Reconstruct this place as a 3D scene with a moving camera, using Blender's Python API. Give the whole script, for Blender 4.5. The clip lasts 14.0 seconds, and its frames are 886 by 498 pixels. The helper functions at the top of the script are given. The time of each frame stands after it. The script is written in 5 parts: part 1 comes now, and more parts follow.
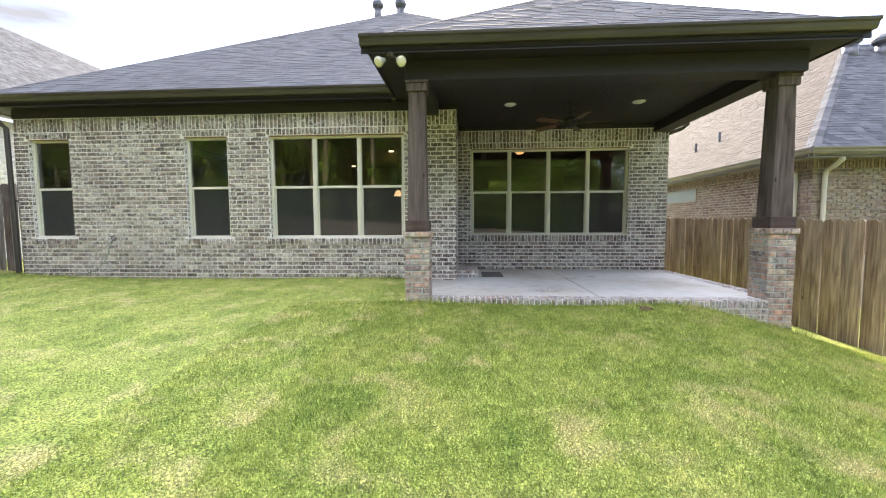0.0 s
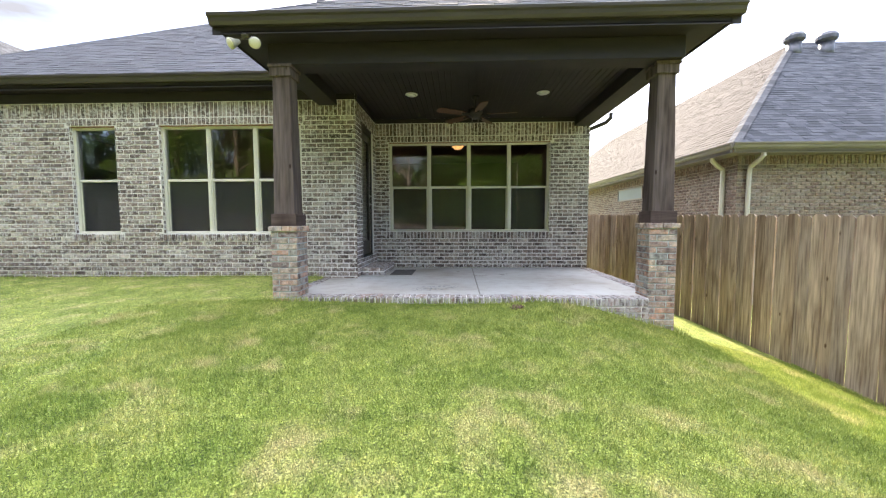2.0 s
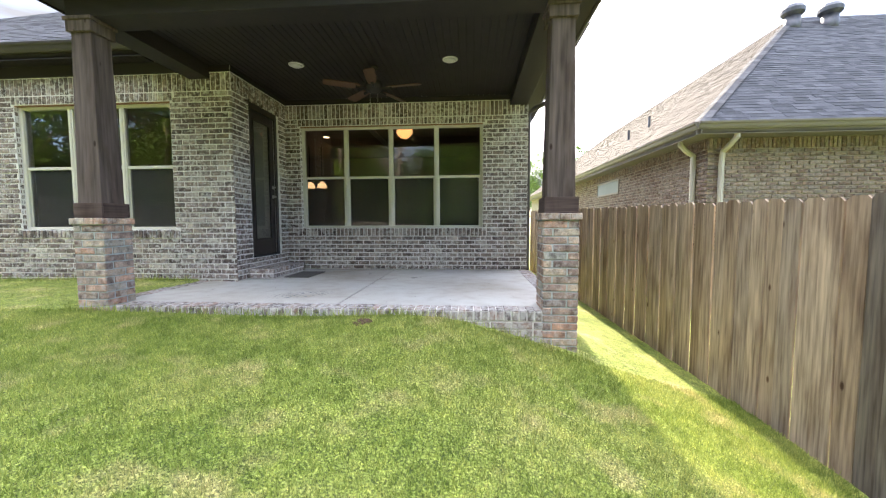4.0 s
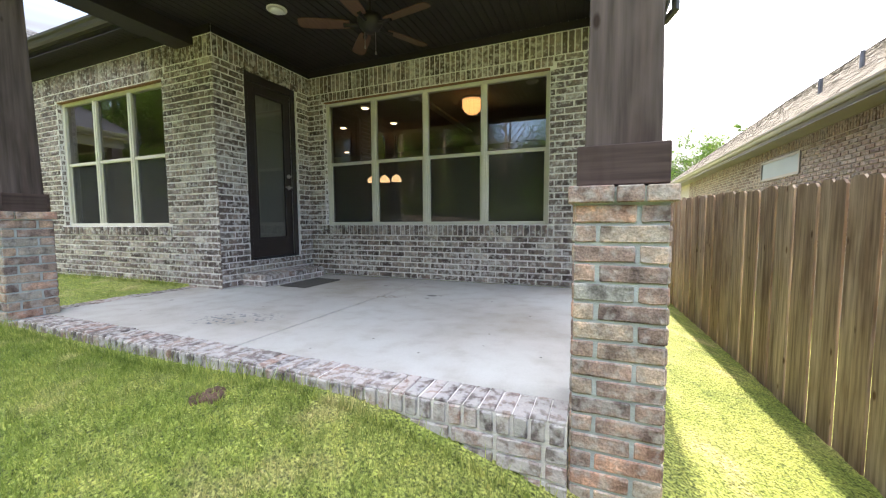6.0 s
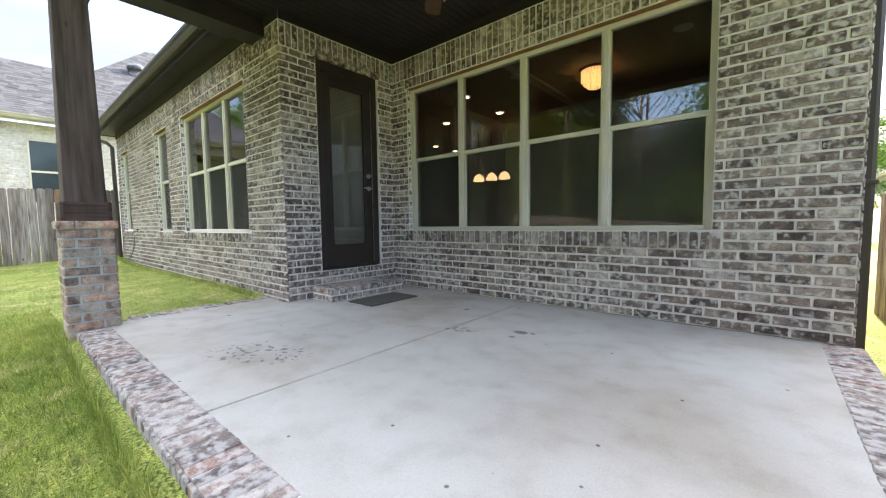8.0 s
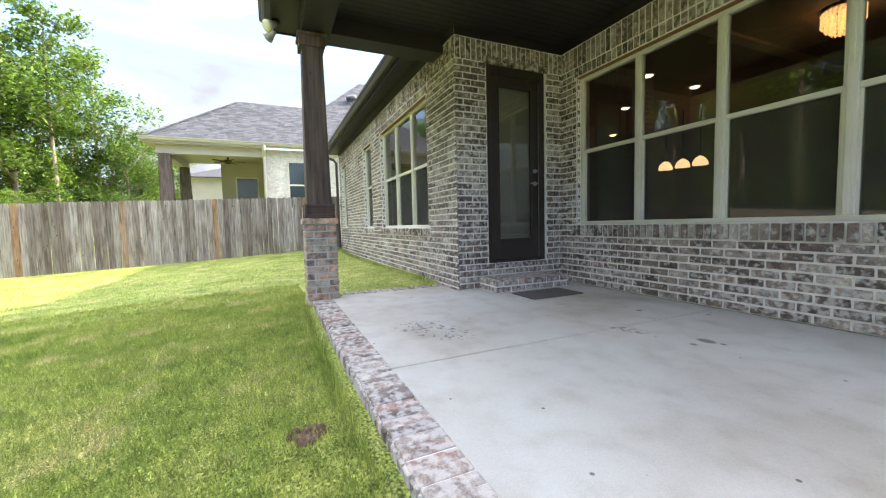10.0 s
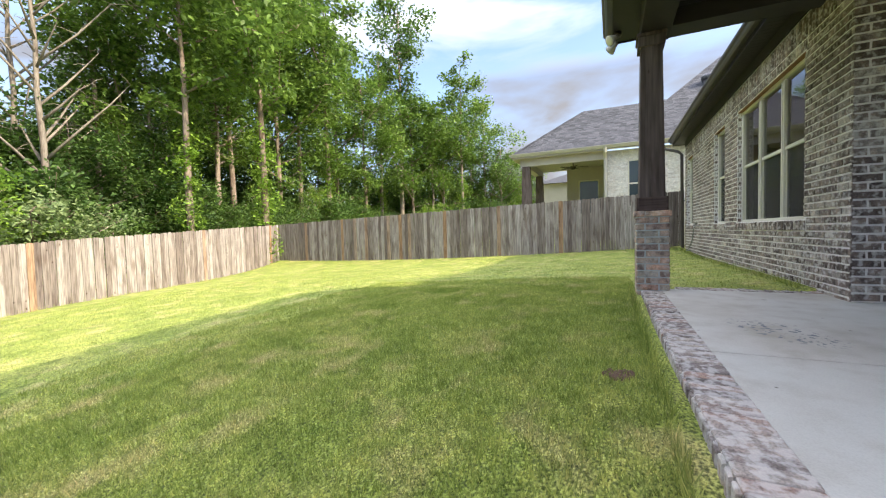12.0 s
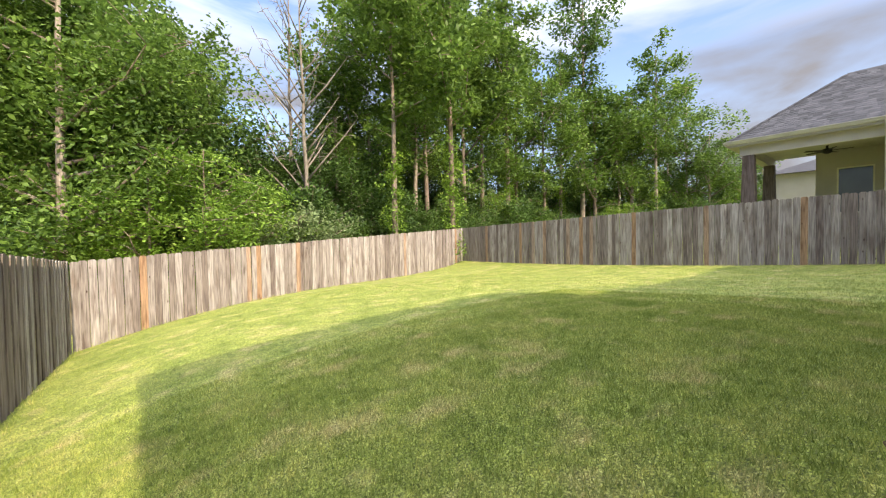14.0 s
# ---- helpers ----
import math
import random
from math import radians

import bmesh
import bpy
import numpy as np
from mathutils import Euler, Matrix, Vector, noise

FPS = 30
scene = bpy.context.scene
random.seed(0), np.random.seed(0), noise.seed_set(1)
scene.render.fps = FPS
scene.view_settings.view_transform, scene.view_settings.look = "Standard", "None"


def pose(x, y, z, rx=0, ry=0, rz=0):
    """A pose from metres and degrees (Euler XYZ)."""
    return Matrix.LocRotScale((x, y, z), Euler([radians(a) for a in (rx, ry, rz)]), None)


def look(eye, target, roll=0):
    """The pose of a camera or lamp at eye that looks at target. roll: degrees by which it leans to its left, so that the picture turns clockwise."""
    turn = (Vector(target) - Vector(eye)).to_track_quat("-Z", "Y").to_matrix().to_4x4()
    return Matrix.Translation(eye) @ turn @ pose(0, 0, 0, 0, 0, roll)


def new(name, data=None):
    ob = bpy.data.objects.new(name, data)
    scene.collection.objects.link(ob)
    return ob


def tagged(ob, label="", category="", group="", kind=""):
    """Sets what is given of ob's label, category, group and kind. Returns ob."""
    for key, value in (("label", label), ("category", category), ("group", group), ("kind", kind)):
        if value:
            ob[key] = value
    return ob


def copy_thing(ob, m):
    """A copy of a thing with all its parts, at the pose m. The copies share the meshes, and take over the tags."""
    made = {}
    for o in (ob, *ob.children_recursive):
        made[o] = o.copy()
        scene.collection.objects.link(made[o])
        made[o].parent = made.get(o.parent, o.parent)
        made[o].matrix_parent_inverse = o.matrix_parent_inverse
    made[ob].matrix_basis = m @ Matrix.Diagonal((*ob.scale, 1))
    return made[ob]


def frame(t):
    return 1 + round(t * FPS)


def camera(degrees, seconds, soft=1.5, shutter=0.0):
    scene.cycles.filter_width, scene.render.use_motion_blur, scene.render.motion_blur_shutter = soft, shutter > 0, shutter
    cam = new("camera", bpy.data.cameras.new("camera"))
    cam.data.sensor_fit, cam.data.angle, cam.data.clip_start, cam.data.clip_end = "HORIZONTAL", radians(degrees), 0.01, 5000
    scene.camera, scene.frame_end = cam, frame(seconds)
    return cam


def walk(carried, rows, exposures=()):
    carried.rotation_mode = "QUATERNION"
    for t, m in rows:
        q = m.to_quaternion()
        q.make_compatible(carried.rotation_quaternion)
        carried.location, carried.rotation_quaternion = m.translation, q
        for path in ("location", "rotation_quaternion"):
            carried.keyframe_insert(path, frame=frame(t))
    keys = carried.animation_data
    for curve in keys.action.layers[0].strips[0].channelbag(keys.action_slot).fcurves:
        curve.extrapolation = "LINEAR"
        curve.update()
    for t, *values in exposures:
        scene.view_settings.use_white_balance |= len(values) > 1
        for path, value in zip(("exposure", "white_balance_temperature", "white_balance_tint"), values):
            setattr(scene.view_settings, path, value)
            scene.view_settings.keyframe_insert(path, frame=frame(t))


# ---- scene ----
cam = camera(98.9, 14.0, soft=1.2)
PATH = [
    (0, look((0.803, 0.82, 1.015), (0.679, 2.811, 0.878), -0.2)),
    (0.5, look((1.149, 0.946, 0.959), (1.038, 2.939, 0.823), -0.1)),
    (1, look((1.514, 1.027, 0.957), (1.419, 3.019, 0.816), -0.1)),
    (1.5, look((1.927, 1.057, 0.964), (1.843, 3.051, 0.825), -0.2)),
    (2, look((2.33, 1.172, 0.942), (2.251, 3.165, 0.802), -0.1)),
    (2.5, look((2.777, 1.294, 0.92), (2.696, 3.288, 0.781), -0.1)),
    (3, look((3.248, 1.479, 0.892), (3.164, 3.473, 0.752), -0.2)),
    (3.5, look((3.639, 1.846, 0.864), (3.543, 3.839, 0.724), -0.2)),
    (3.7, look((3.792, 2.01, 0.852), (3.681, 4.002, 0.714), -0.2)),
    (5.8, look((4.805, 4.2, 0.80), (4.12, 6.064, 0.655), -0.2)),
    (6, look((4.795, 4.381, 0.797), (4.032, 6.22, 0.652), -0.3)),
    (6.5, look((4.749, 4.765, 0.833), (3.797, 6.518, 0.683), -0.5)),
    (7, look((4.624, 5.14, 0.842), (3.543, 6.816, 0.696), -0.5)),
    (9.3, look((4.522, 5.618, 0.84), (2.899, 6.779, 0.707), -1.2)),
    (9.5, look((4.552, 5.591, 0.824), (2.872, 6.668, 0.691), -1.2)),
    (10, look((4.655, 5.525, 0.803), (2.833, 6.339, 0.671), -1.4)),
    (10.5, look((4.763, 5.52, 0.749), (2.834, 6.036, 0.63), -1.5)),
    (11, look((4.902, 5.503, 0.68), (2.905, 5.545, 0.577), -1.4)),
    (11.5, look((5.053, 5.538, 0.66), (3.097, 5.132, 0.572), -1.4)),
    (12, look((5.176, 5.585, 0.705), (3.351, 4.771, 0.622), -1.5)),
    (12.5, pose(5.259, 5.565, 0.763, 87.6, 1.6, 124.64)),
    (13, pose(5.26, 5.56, 0.763, 87.8, 1.46, 132.27)),
    (13.5, pose(5.26, 5.56, 0.763, 87.99, 1.33, 136.78)),
    (14, pose(5.26, 5.56, 0.763, 88.49, 0.99, 140.16)),
]
EXPOSURES = [(0, 2.82, 6350, 17), (3.7, 2.90, 6300, 16), (6, 2.93, 6400, 15), (9.3, 3.03, 6450, 14), (11, 2.72, 6400, 15), (12.5, 2.12, 6450, 16), (14, 2.02, 6550, 18)]
walk(cam, PATH, EXPOSURES)

# ---- light ----
SUN_EL, SUN_AZ = radians(36), radians(2.4)      # the sun stands behind the house, over +y
world = bpy.data.worlds.new("sky")
scene.world = world
world.use_nodes = True
wn, wl = world.node_tree.nodes, world.node_tree.links
sky = wn.new("ShaderNodeTexSky")
sky.sky_type, sky.sun_disc, sky.sun_elevation, sky.sun_rotation = "NISHITA", False, SUN_EL, SUN_AZ
sky.air_density, sky.dust_density = 1.0, 1.5
tc = wn.new("ShaderNodeTexCoord")
mp = wn.new("ShaderNodeMapping")
mp.inputs["Scale"].default_value = (1.6, 1.6, 6.0)
mp.inputs["Rotation"].default_value = (0.3, 0.1, 0.5)
cl = wn.new("ShaderNodeTexNoise")
cl.inputs["Scale"].default_value, cl.inputs["Detail"].default_value, cl.inputs["Distortion"].default_value = 1.3, 7, 0.5
cr = wn.new("ShaderNodeValToRGB")
cr.color_ramp.elements[0].position, cr.color_ramp.elements[1].position = 0.40, 0.66
mx = wn.new("ShaderNodeMix")
mx.data_type = "RGBA"
# clouds: brighter overhead than near the horizon, as under a thin overcast
sx = wn.new("ShaderNodeSeparateXYZ")
wl.new(tc.outputs["Generated"], sx.inputs[0])
gr = wn.new("ShaderNodeMapRange")
gr.inputs["From Min"].default_value, gr.inputs["From Max"].default_value = 0.36, 1.0
gr.inputs["To Min"].default_value, gr.inputs["To Max"].default_value = 0.165, 3.1
wl.new(sx.outputs["Z"], gr.inputs["Value"])
cm = wn.new("ShaderNodeVectorMath")
cm.operation = "SCALE"
cm.inputs[0].default_value = (7.4, 7.6, 7.9)
wl.new(gr.outputs["Result"], cm.inputs["Scale"])
wl.new(cm.outputs[0], mx.inputs["B"])
wl.new(tc.outputs["Generated"], mp.inputs["Vector"])
wl.new(mp.outputs["Vector"], cl.inputs["Vector"])
wl.new(cl.outputs["Fac"], cr.inputs["Fac"])
wl.new(cr.outputs["Color"], mx.inputs["Factor"])
wl.new(sky.outputs["Color"], mx.inputs["A"])
wl.new(mx.outputs["Result"], wn["Background"].inputs["Color"])
wn["Background"].inputs["Strength"].default_value = 0.085
sun = new("sun", bpy.data.lights.new("sun", "SUN"))
sun.data.energy, sun.data.angle, sun.data.color = 1.8, radians(0.8), (1.0, 0.88, 0.62)
sun.matrix_basis = look((math.sin(SUN_AZ) * math.cos(SUN_EL) * 40, math.cos(SUN_AZ) * math.cos(SUN_EL) * 40, math.sin(SUN_EL) * 40), (0, 0, 0))


# ---- materials ----
def material(name, rough=0.6, metal=0.0, spec=0.5):
    m = bpy.data.materials.new(name)
    m.use_nodes = True
    b = m.node_tree.nodes["Principled BSDF"]
    b.inputs["Roughness"].default_value, b.inputs["Metallic"].default_value = rough, metal
    b.inputs["Specular IOR Level"].default_value = spec
    return m, m.node_tree.nodes, m.node_tree.links, b


def ramp(n, l, fac, stops):
    r = n.new("ShaderNodeValToRGB")
    while len(r.color_ramp.elements) < len(stops):
        r.color_ramp.elements.new(0.5)
    for e, (p, c) in zip(r.color_ramp.elements, stops):
        e.position, e.color = p, (*c, 1)
    l.new(fac, r.inputs["Fac"])
    return r.outputs["Color"]


def noise_tex(n, l, scale, detail=4, stretch=None, shift=None):
    t = n.new("ShaderNodeTexNoise")
    t.inputs["Scale"].default_value, t.inputs["Detail"].default_value = scale, detail
    c = n.new("ShaderNodeNewGeometry").outputs["Position"]
    if shift:
        w = n.new("ShaderNodeVectorMath")
        w.operation = "MULTIPLY_ADD"
        l.new(shift, w.inputs[0])
        w.inputs[1].default_value = (31.0, 17.0, 43.0)
        l.new(c, w.inputs[2])
        c = w.outputs[0]
    if stretch:
        k = n.new("ShaderNodeMapping")
        k.inputs["Scale"].default_value = stretch
        l.new(c, k.inputs["Vector"])
        c = k.outputs["Vector"]
    l.new(c, t.inputs["Vector"])
    return t.outputs["Fac"]


def mix(n, l, fac, a, b, blend="MIX"):
    k = n.new("ShaderNodeMix")
    k.data_type, k.blend_type = "RGBA", blend
    for s, v in (("Factor", fac), ("A", a), ("B", b)):
        if isinstance(v, (int, float)):
            k.inputs[s].default_value = v
        elif isinstance(v, tuple):
            k.inputs[s].default_value = (*v, 1)
        else:
            l.new(v, k.inputs[s])
    return k.outputs["Result"]


def bump(n, l, b, height, strength, dist=0.01):
    k = n.new("ShaderNodeBump")
    k.inputs["Strength"].default_value, k.inputs["Distance"].default_value = strength, dist
    l.new(height, k.inputs["Height"])
    l.new(k.outputs["Normal"], b.inputs["Normal"])


def both_random(n, l):
    """A number of its own for each piece, be it an object or an island of a joined mesh."""
    a = n.new("ShaderNodeMath")
    a.operation = "ADD"
    l.new(n.new("ShaderNodeObjectInfo").outputs["Random"], a.inputs[0])
    l.new(n.new("ShaderNodeNewGeometry").outputs["Random Per Island"], a.inputs[1])
    f = n.new("ShaderNodeMath")
    f.operation = "FRACT"
    l.new(a.outputs[0], f.inputs[0])
    return f.outputs[0]


def simple(name, color, color2=None, scale=8.0, rough=0.6, metal=0.0, bumpy=0.0, stretch=None):
    m, n, l, b = material(name, rough, metal)
    c2 = color2 or tuple(v * 0.8 for v in color)
    f = noise_tex(n, l, scale, 6, stretch)
    l.new(ramp(n, l, f, [(0.3, c2), (0.7, color)]), b.inputs["Base Color"])
    if bumpy:
        bump(n, l, b, noise_tex(n, l, scale * 6, 5, stretch), bumpy)
    return m


def brick_material(name, stops, smear, smear_amount, mottle=0.8, bare=0.67):
    """Each brick has its own colour, burnt and pale clouds, pits, and lime smeared over its face in ragged patches."""
    m, n, l, b = material(name, 0.9, 0, 0.2)
    rnd = both_random(n, l)
    base = ramp(n, l, rnd, stops)
    cloud = noise_tex(n, l, 13, 5)
    base = mix(n, l, mottle, base, ramp(n, l, cloud, [(0.36, (0.45, 0.42, 0.42)), (0.47, (0.95, 0.95, 0.95)), (0.56, (1.1, 1.06, 1.02)), (0.66, (1.6, 1.5, 1.4))]), "MULTIPLY")
    base = mix(n, l, 0.6, base, ramp(n, l, noise_tex(n, l, 120, 5), [(0.34, (0.5, 0.5, 0.5)), (0.55, (1.1, 1.1, 1.1)), (0.70, (1.35, 1.35, 1.35))]), "MULTIPLY")
    add = n.new("ShaderNodeMath")
    add.operation = "MULTIPLY_ADD"
    l.new(noise_tex(n, l, 1.6, 3), add.inputs[0])
    add.inputs[1].default_value = 0.35
    l.new(noise_tex(n, l, 21, 9), add.inputs[2])
    k = n.new("ShaderNodeMapRange")
    l.new(add.outputs[0], k.inputs["Value"])
    k.inputs["From Min"].default_value, k.inputs["From Max"].default_value = bare, bare + 0.13
    k.inputs["To Max"].default_value = smear_amount
    l.new(mix(n, l, k.outputs["Result"], base, smear), b.inputs["Base Color"])
    bump(n, l, b, noise_tex(n, l, 55, 9), 0.9, 0.008)
    return m


GREY_BRICKS = [(0.0, (0.115, 0.094, 0.085)), (0.3, (0.18, 0.145, 0.128)), (0.6, (0.25, 0.205, 0.18)), (0.85, (0.32, 0.28, 0.25)), (1.0, (0.46, 0.42, 0.38))]
PIER_BRICKS = [(0.0, (0.20, 0.16, 0.15)), (0.25, (0.34, 0.25, 0.21)), (0.5, (0.42, 0.345, 0.28)), (0.75, (0.46, 0.28, 0.21)), (0.9, (0.46, 0.37, 0.29)), (1.0, (0.30, 0.30, 0.275))]
TAN_BRICKS = [(0.0, (0.15, 0.105, 0.088)), (0.4, (0.22, 0.165, 0.14)), (0.7, (0.27, 0.215, 0.185)), (1.0, (0.21, 0.185, 0.17))]
WHITE_BRICKS = [(0.0, (0.62, 0.58, 0.54)), (0.5, (0.76, 0.74, 0.70)), (1.0, (0.80, 0.79, 0.77))]
M_BRICK = brick_material("grey_brick", GREY_BRICKS, (0.74, 0.71, 0.67), 0.6)
M_PIER = brick_material("mottled_brick", PIER_BRICKS, (0.55, 0.54, 0.51), 0.4, 0.85)
M_TAN = brick_material("tan_brick", TAN_BRICKS, (0.40, 0.36, 0.33), 0.5)
M_WHITE = brick_material("painted_brick", WHITE_BRICKS, (0.82, 0.81, 0.79), 0.6, 0.35)
M_MORTAR = simple("mortar", (0.87, 0.84, 0.80), (0.70, 0.68, 0.65), 14, 0.95, bumpy=0.5)
M_MORTAR_PIER = simple("pier_mortar", (0.50, 0.55, 0.55), (0.38, 0.41, 0.41), 12, 0.95, bumpy=0.5)
M_MORTAR_WHITE = simple("white_mortar", (0.76, 0.74, 0.71), (0.66, 0.64, 0.61), 9, 0.95, bumpy=0.3)
M_MORTAR_TAN = simple("tan_mortar", (0.42, 0.37, 0.32), (0.33, 0.29, 0.25), 9, 0.95, bumpy=0.3)
M_TRIM = simple("cream_vinyl", (0.66, 0.64, 0.54), (0.60, 0.58, 0.49), 3, 0.45)
M_DARK = simple("dark_brown_paint", (0.021, 0.015, 0.015), (0.013, 0.0095, 0.0095), 5, 0.6, bumpy=0.12, stretch=(1, 1, 4))
M_GUTTER = simple("brown_gutter_metal", (0.060, 0.050, 0.045), (0.045, 0.038, 0.034), 2, 0.38)
M_CREAM_METAL = simple("cream_gutter_metal", (0.50, 0.475, 0.42), (0.43, 0.41, 0.36), 2, 0.4)
# cream eave metal with its shade put into the colour; also a brown window rim
M_SHADED_EAVE_AND_RIM = simple("shaded_eave_and_window_rim", (0.20, 0.18, 0.16), (0.16, 0.145, 0.13), 2, 0.5)
M_CREAM = simple("cream_soffit_paint", (0.42, 0.39, 0.345), (0.37, 0.345, 0.305), 1.5, 0.7)
M_DOOR = simple("dark_door_paint", (0.040, 0.030, 0.027), (0.030, 0.023, 0.021), 4, 0.4)
M_CHROME = simple("brushed_nickel", (0.55, 0.53, 0.50), (0.45, 0.44, 0.42), 30, 0.3, 0.9)
M_BLACK = simple("black_rubber", (0.03, 0.03, 0.03), (0.02, 0.02, 0.02), 20, 0.7)
M_VENT = simple("galvanised_vent", (0.16, 0.16, 0.17), (0.09, 0.09, 0.10), 8, 0.45, 0.6)
M_HOSE = simple("green_hose", (0.22, 0.26, 0.20), (0.15, 0.17, 0.14), 20, 0.6)
M_BLIND = simple("white_blind", (0.62, 0.70, 0.66), (0.56, 0.64, 0.60), 2, 0.5)
M_INSIDE = simple("interior_paint", (0.34, 0.295, 0.24), (0.30, 0.26, 0.21), 1, 0.9)
M_INFLOOR = simple("interior_floor", (0.14, 0.10, 0.07), (0.09, 0.065, 0.05), 6, 0.5, stretch=(1, 8, 1))
M_MAT = simple("grey_doormat", (0.13, 0.12, 0.11), (0.08, 0.075, 0.07), 120, 0.95, bumpy=0.8)
M_WHITEBULB = simple("white_lamp_glass", (0.75, 0.72, 0.55), (0.70, 0.66, 0.48), 5, 0.3)


def wood_material(name, stops, grain, knots=True, show=0.8, along=(14, 14, 0.8)):
    m, n, l, b = material(name, 0.85, 0, 0.3)
    rnd = both_random(n, l)
    base = ramp(n, l, rnd, stops)
    g = noise_tex(n, l, grain, 8, along, rnd)
    base = mix(n, l, show, base, ramp(n, l, g, [(0.30, (0.42, 0.39, 0.37)), (0.5, (0.95, 0.95, 0.95)), (0.70, (1.45, 1.43, 1.4))]), "MULTIPLY")
    blot = noise_tex(n, l, 2.2, 5, (3, 3, 0.7), rnd)
    base = mix(n, l, show, base, ramp(n, l, blot, [(0.30, (0.50, 0.42, 0.38)), (0.5, (1, 1, 1)), (0.75, (1.15, 1.15, 1.15))]), "MULTIPLY")
    if knots:
        v = n.new("ShaderNodeTexVoronoi")
        v.inputs["Scale"].default_value = 3.1
        k = n.new("ShaderNodeMapping")
        k.inputs["Scale"].default_value = (1.9, 1.9, 0.85)
        l.new(n.new("ShaderNodeNewGeometry").outputs["Position"], k.inputs["Vector"])
        l.new(k.outputs["Vector"], v.inputs["Vector"])
        base = mix(n, l, 1.0, base, ramp(n, l, v.outputs["Distance"], [(0.05, (0.32, 0.24, 0.19)), (0.10, (1, 1, 1))]), "MULTIPLY")
    l.new(base, b.inputs["Base Color"])
    bump(n, l, b, g, 0.5, 0.004)
    return m


M_FENCE = wood_material("weathered_cedar", [(0.0, (0.14, 0.112, 0.10)), (0.25, (0.22, 0.19, 0.172)), (0.6, (0.28, 0.25, 0.232)), (0.88, (0.35, 0.32, 0.30)), (0.95, (0.30, 0.19, 0.115)), (1.0, (0.30, 0.19, 0.115))], 3.0)
# darker, more varied board tones for the east fence
M_FENCE_E = wood_material("dark_cedar", [(0.0, (0.10, 0.08, 0.066)), (0.3, (0.185, 0.155, 0.13)), (0.7, (0.265, 0.24, 0.212)), (0.9, (0.31, 0.285, 0.255)), (1.0, (0.22, 0.15, 0.10))], 3.0)
M_FENCE_B = wood_material("brown_cedar", [(0.0, (0.28, 0.20, 0.14)), (0.4, (0.38, 0.285, 0.205)), (0.8, (0.44, 0.34, 0.255)), (1.0, (0.33, 0.26, 0.205))], 3.0)
M_POST = wood_material("stained_cedar", [(0.0, (0.100, 0.078, 0.070)), (1.0, (0.125, 0.098, 0.088))], 2.2, True, 0.75)
M_SKIRT = wood_material("stained_cedar_board", [(0.0, (0.080, 0.056, 0.050)), (1.0, (0.098, 0.070, 0.062))], 2.2, False, 0.75, (0.8, 0.8, 14))
M_RUST = simple("rusted_lintel_steel", (0.30, 0.15, 0.07), (0.20, 0.10, 0.055), 12, 0.8)
M_BARK = wood_material("bark", [(0.0, (0.17, 0.13, 0.10)), (0.6, (0.25, 0.20, 0.16)), (1.0, (0.33, 0.28, 0.23))], 5.0, False)
M_BARE = wood_material("pale_bark", [(0.0, (0.20, 0.175, 0.145)), (1.0, (0.26, 0.23, 0.195))], 5.0, False)


def shingle_material(name, stops):
    m, n, l, b = material(name, 0.9, 0, 0.25)
    base = ramp(n, l, both_random(n, l), stops)
    base = mix(n, l, 0.7, base, ramp(n, l, noise_tex(n, l, 160, 3), [(0.3, (0.5, 0.5, 0.5)), (0.7, (1.5, 1.5, 1.5))]), "MULTIPLY")
    l.new(base, b.inputs["Base Color"])
    bump(n, l, b, noise_tex(n, l, 220, 3), 0.5, 0.004)
    return m


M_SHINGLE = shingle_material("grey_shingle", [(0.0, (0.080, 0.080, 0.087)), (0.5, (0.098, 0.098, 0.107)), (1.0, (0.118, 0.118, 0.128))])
# same roofing as slate_shingle; the sunlit slope's tan cast is put into the colour
M_SHINGLE_SUNLIT = shingle_material("sunlit_slope_shingle", [(0.0, (0.058, 0.048, 0.043)), (0.5, (0.070, 0.059, 0.053)), (1.0, (0.084, 0.072, 0.065))])
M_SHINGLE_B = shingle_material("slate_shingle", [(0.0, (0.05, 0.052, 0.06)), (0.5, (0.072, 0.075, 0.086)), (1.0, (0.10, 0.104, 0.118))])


def blot(n, l, centre, size, turn=0.0):
    """1 inside an oval stain on the slab, fading to 0 at its rim."""
    k = n.new("ShaderNodeMapping")
    k.vector_type = "TEXTURE"
    k.inputs["Location"].default_value = (*centre, 0)
    k.inputs["Rotation"].default_value = (0, 0, turn)
    k.inputs["Scale"].default_value = (*size, 1)
    l.new(n.new("ShaderNodeNewGeometry").outputs["Position"], k.inputs["Vector"])
    g = n.new("ShaderNodeTexGradient")
    g.gradient_type = "SPHERICAL"
    l.new(k.outputs["Vector"], g.inputs["Vector"])
    return g.outputs["Fac"]


def times(n, l, a, b):
    k = n.new("ShaderNodeMath")
    k.operation = "MULTIPLY"
    l.new(a, k.inputs[0])
    l.new(b, k.inputs[1])
    return k.outputs[0]


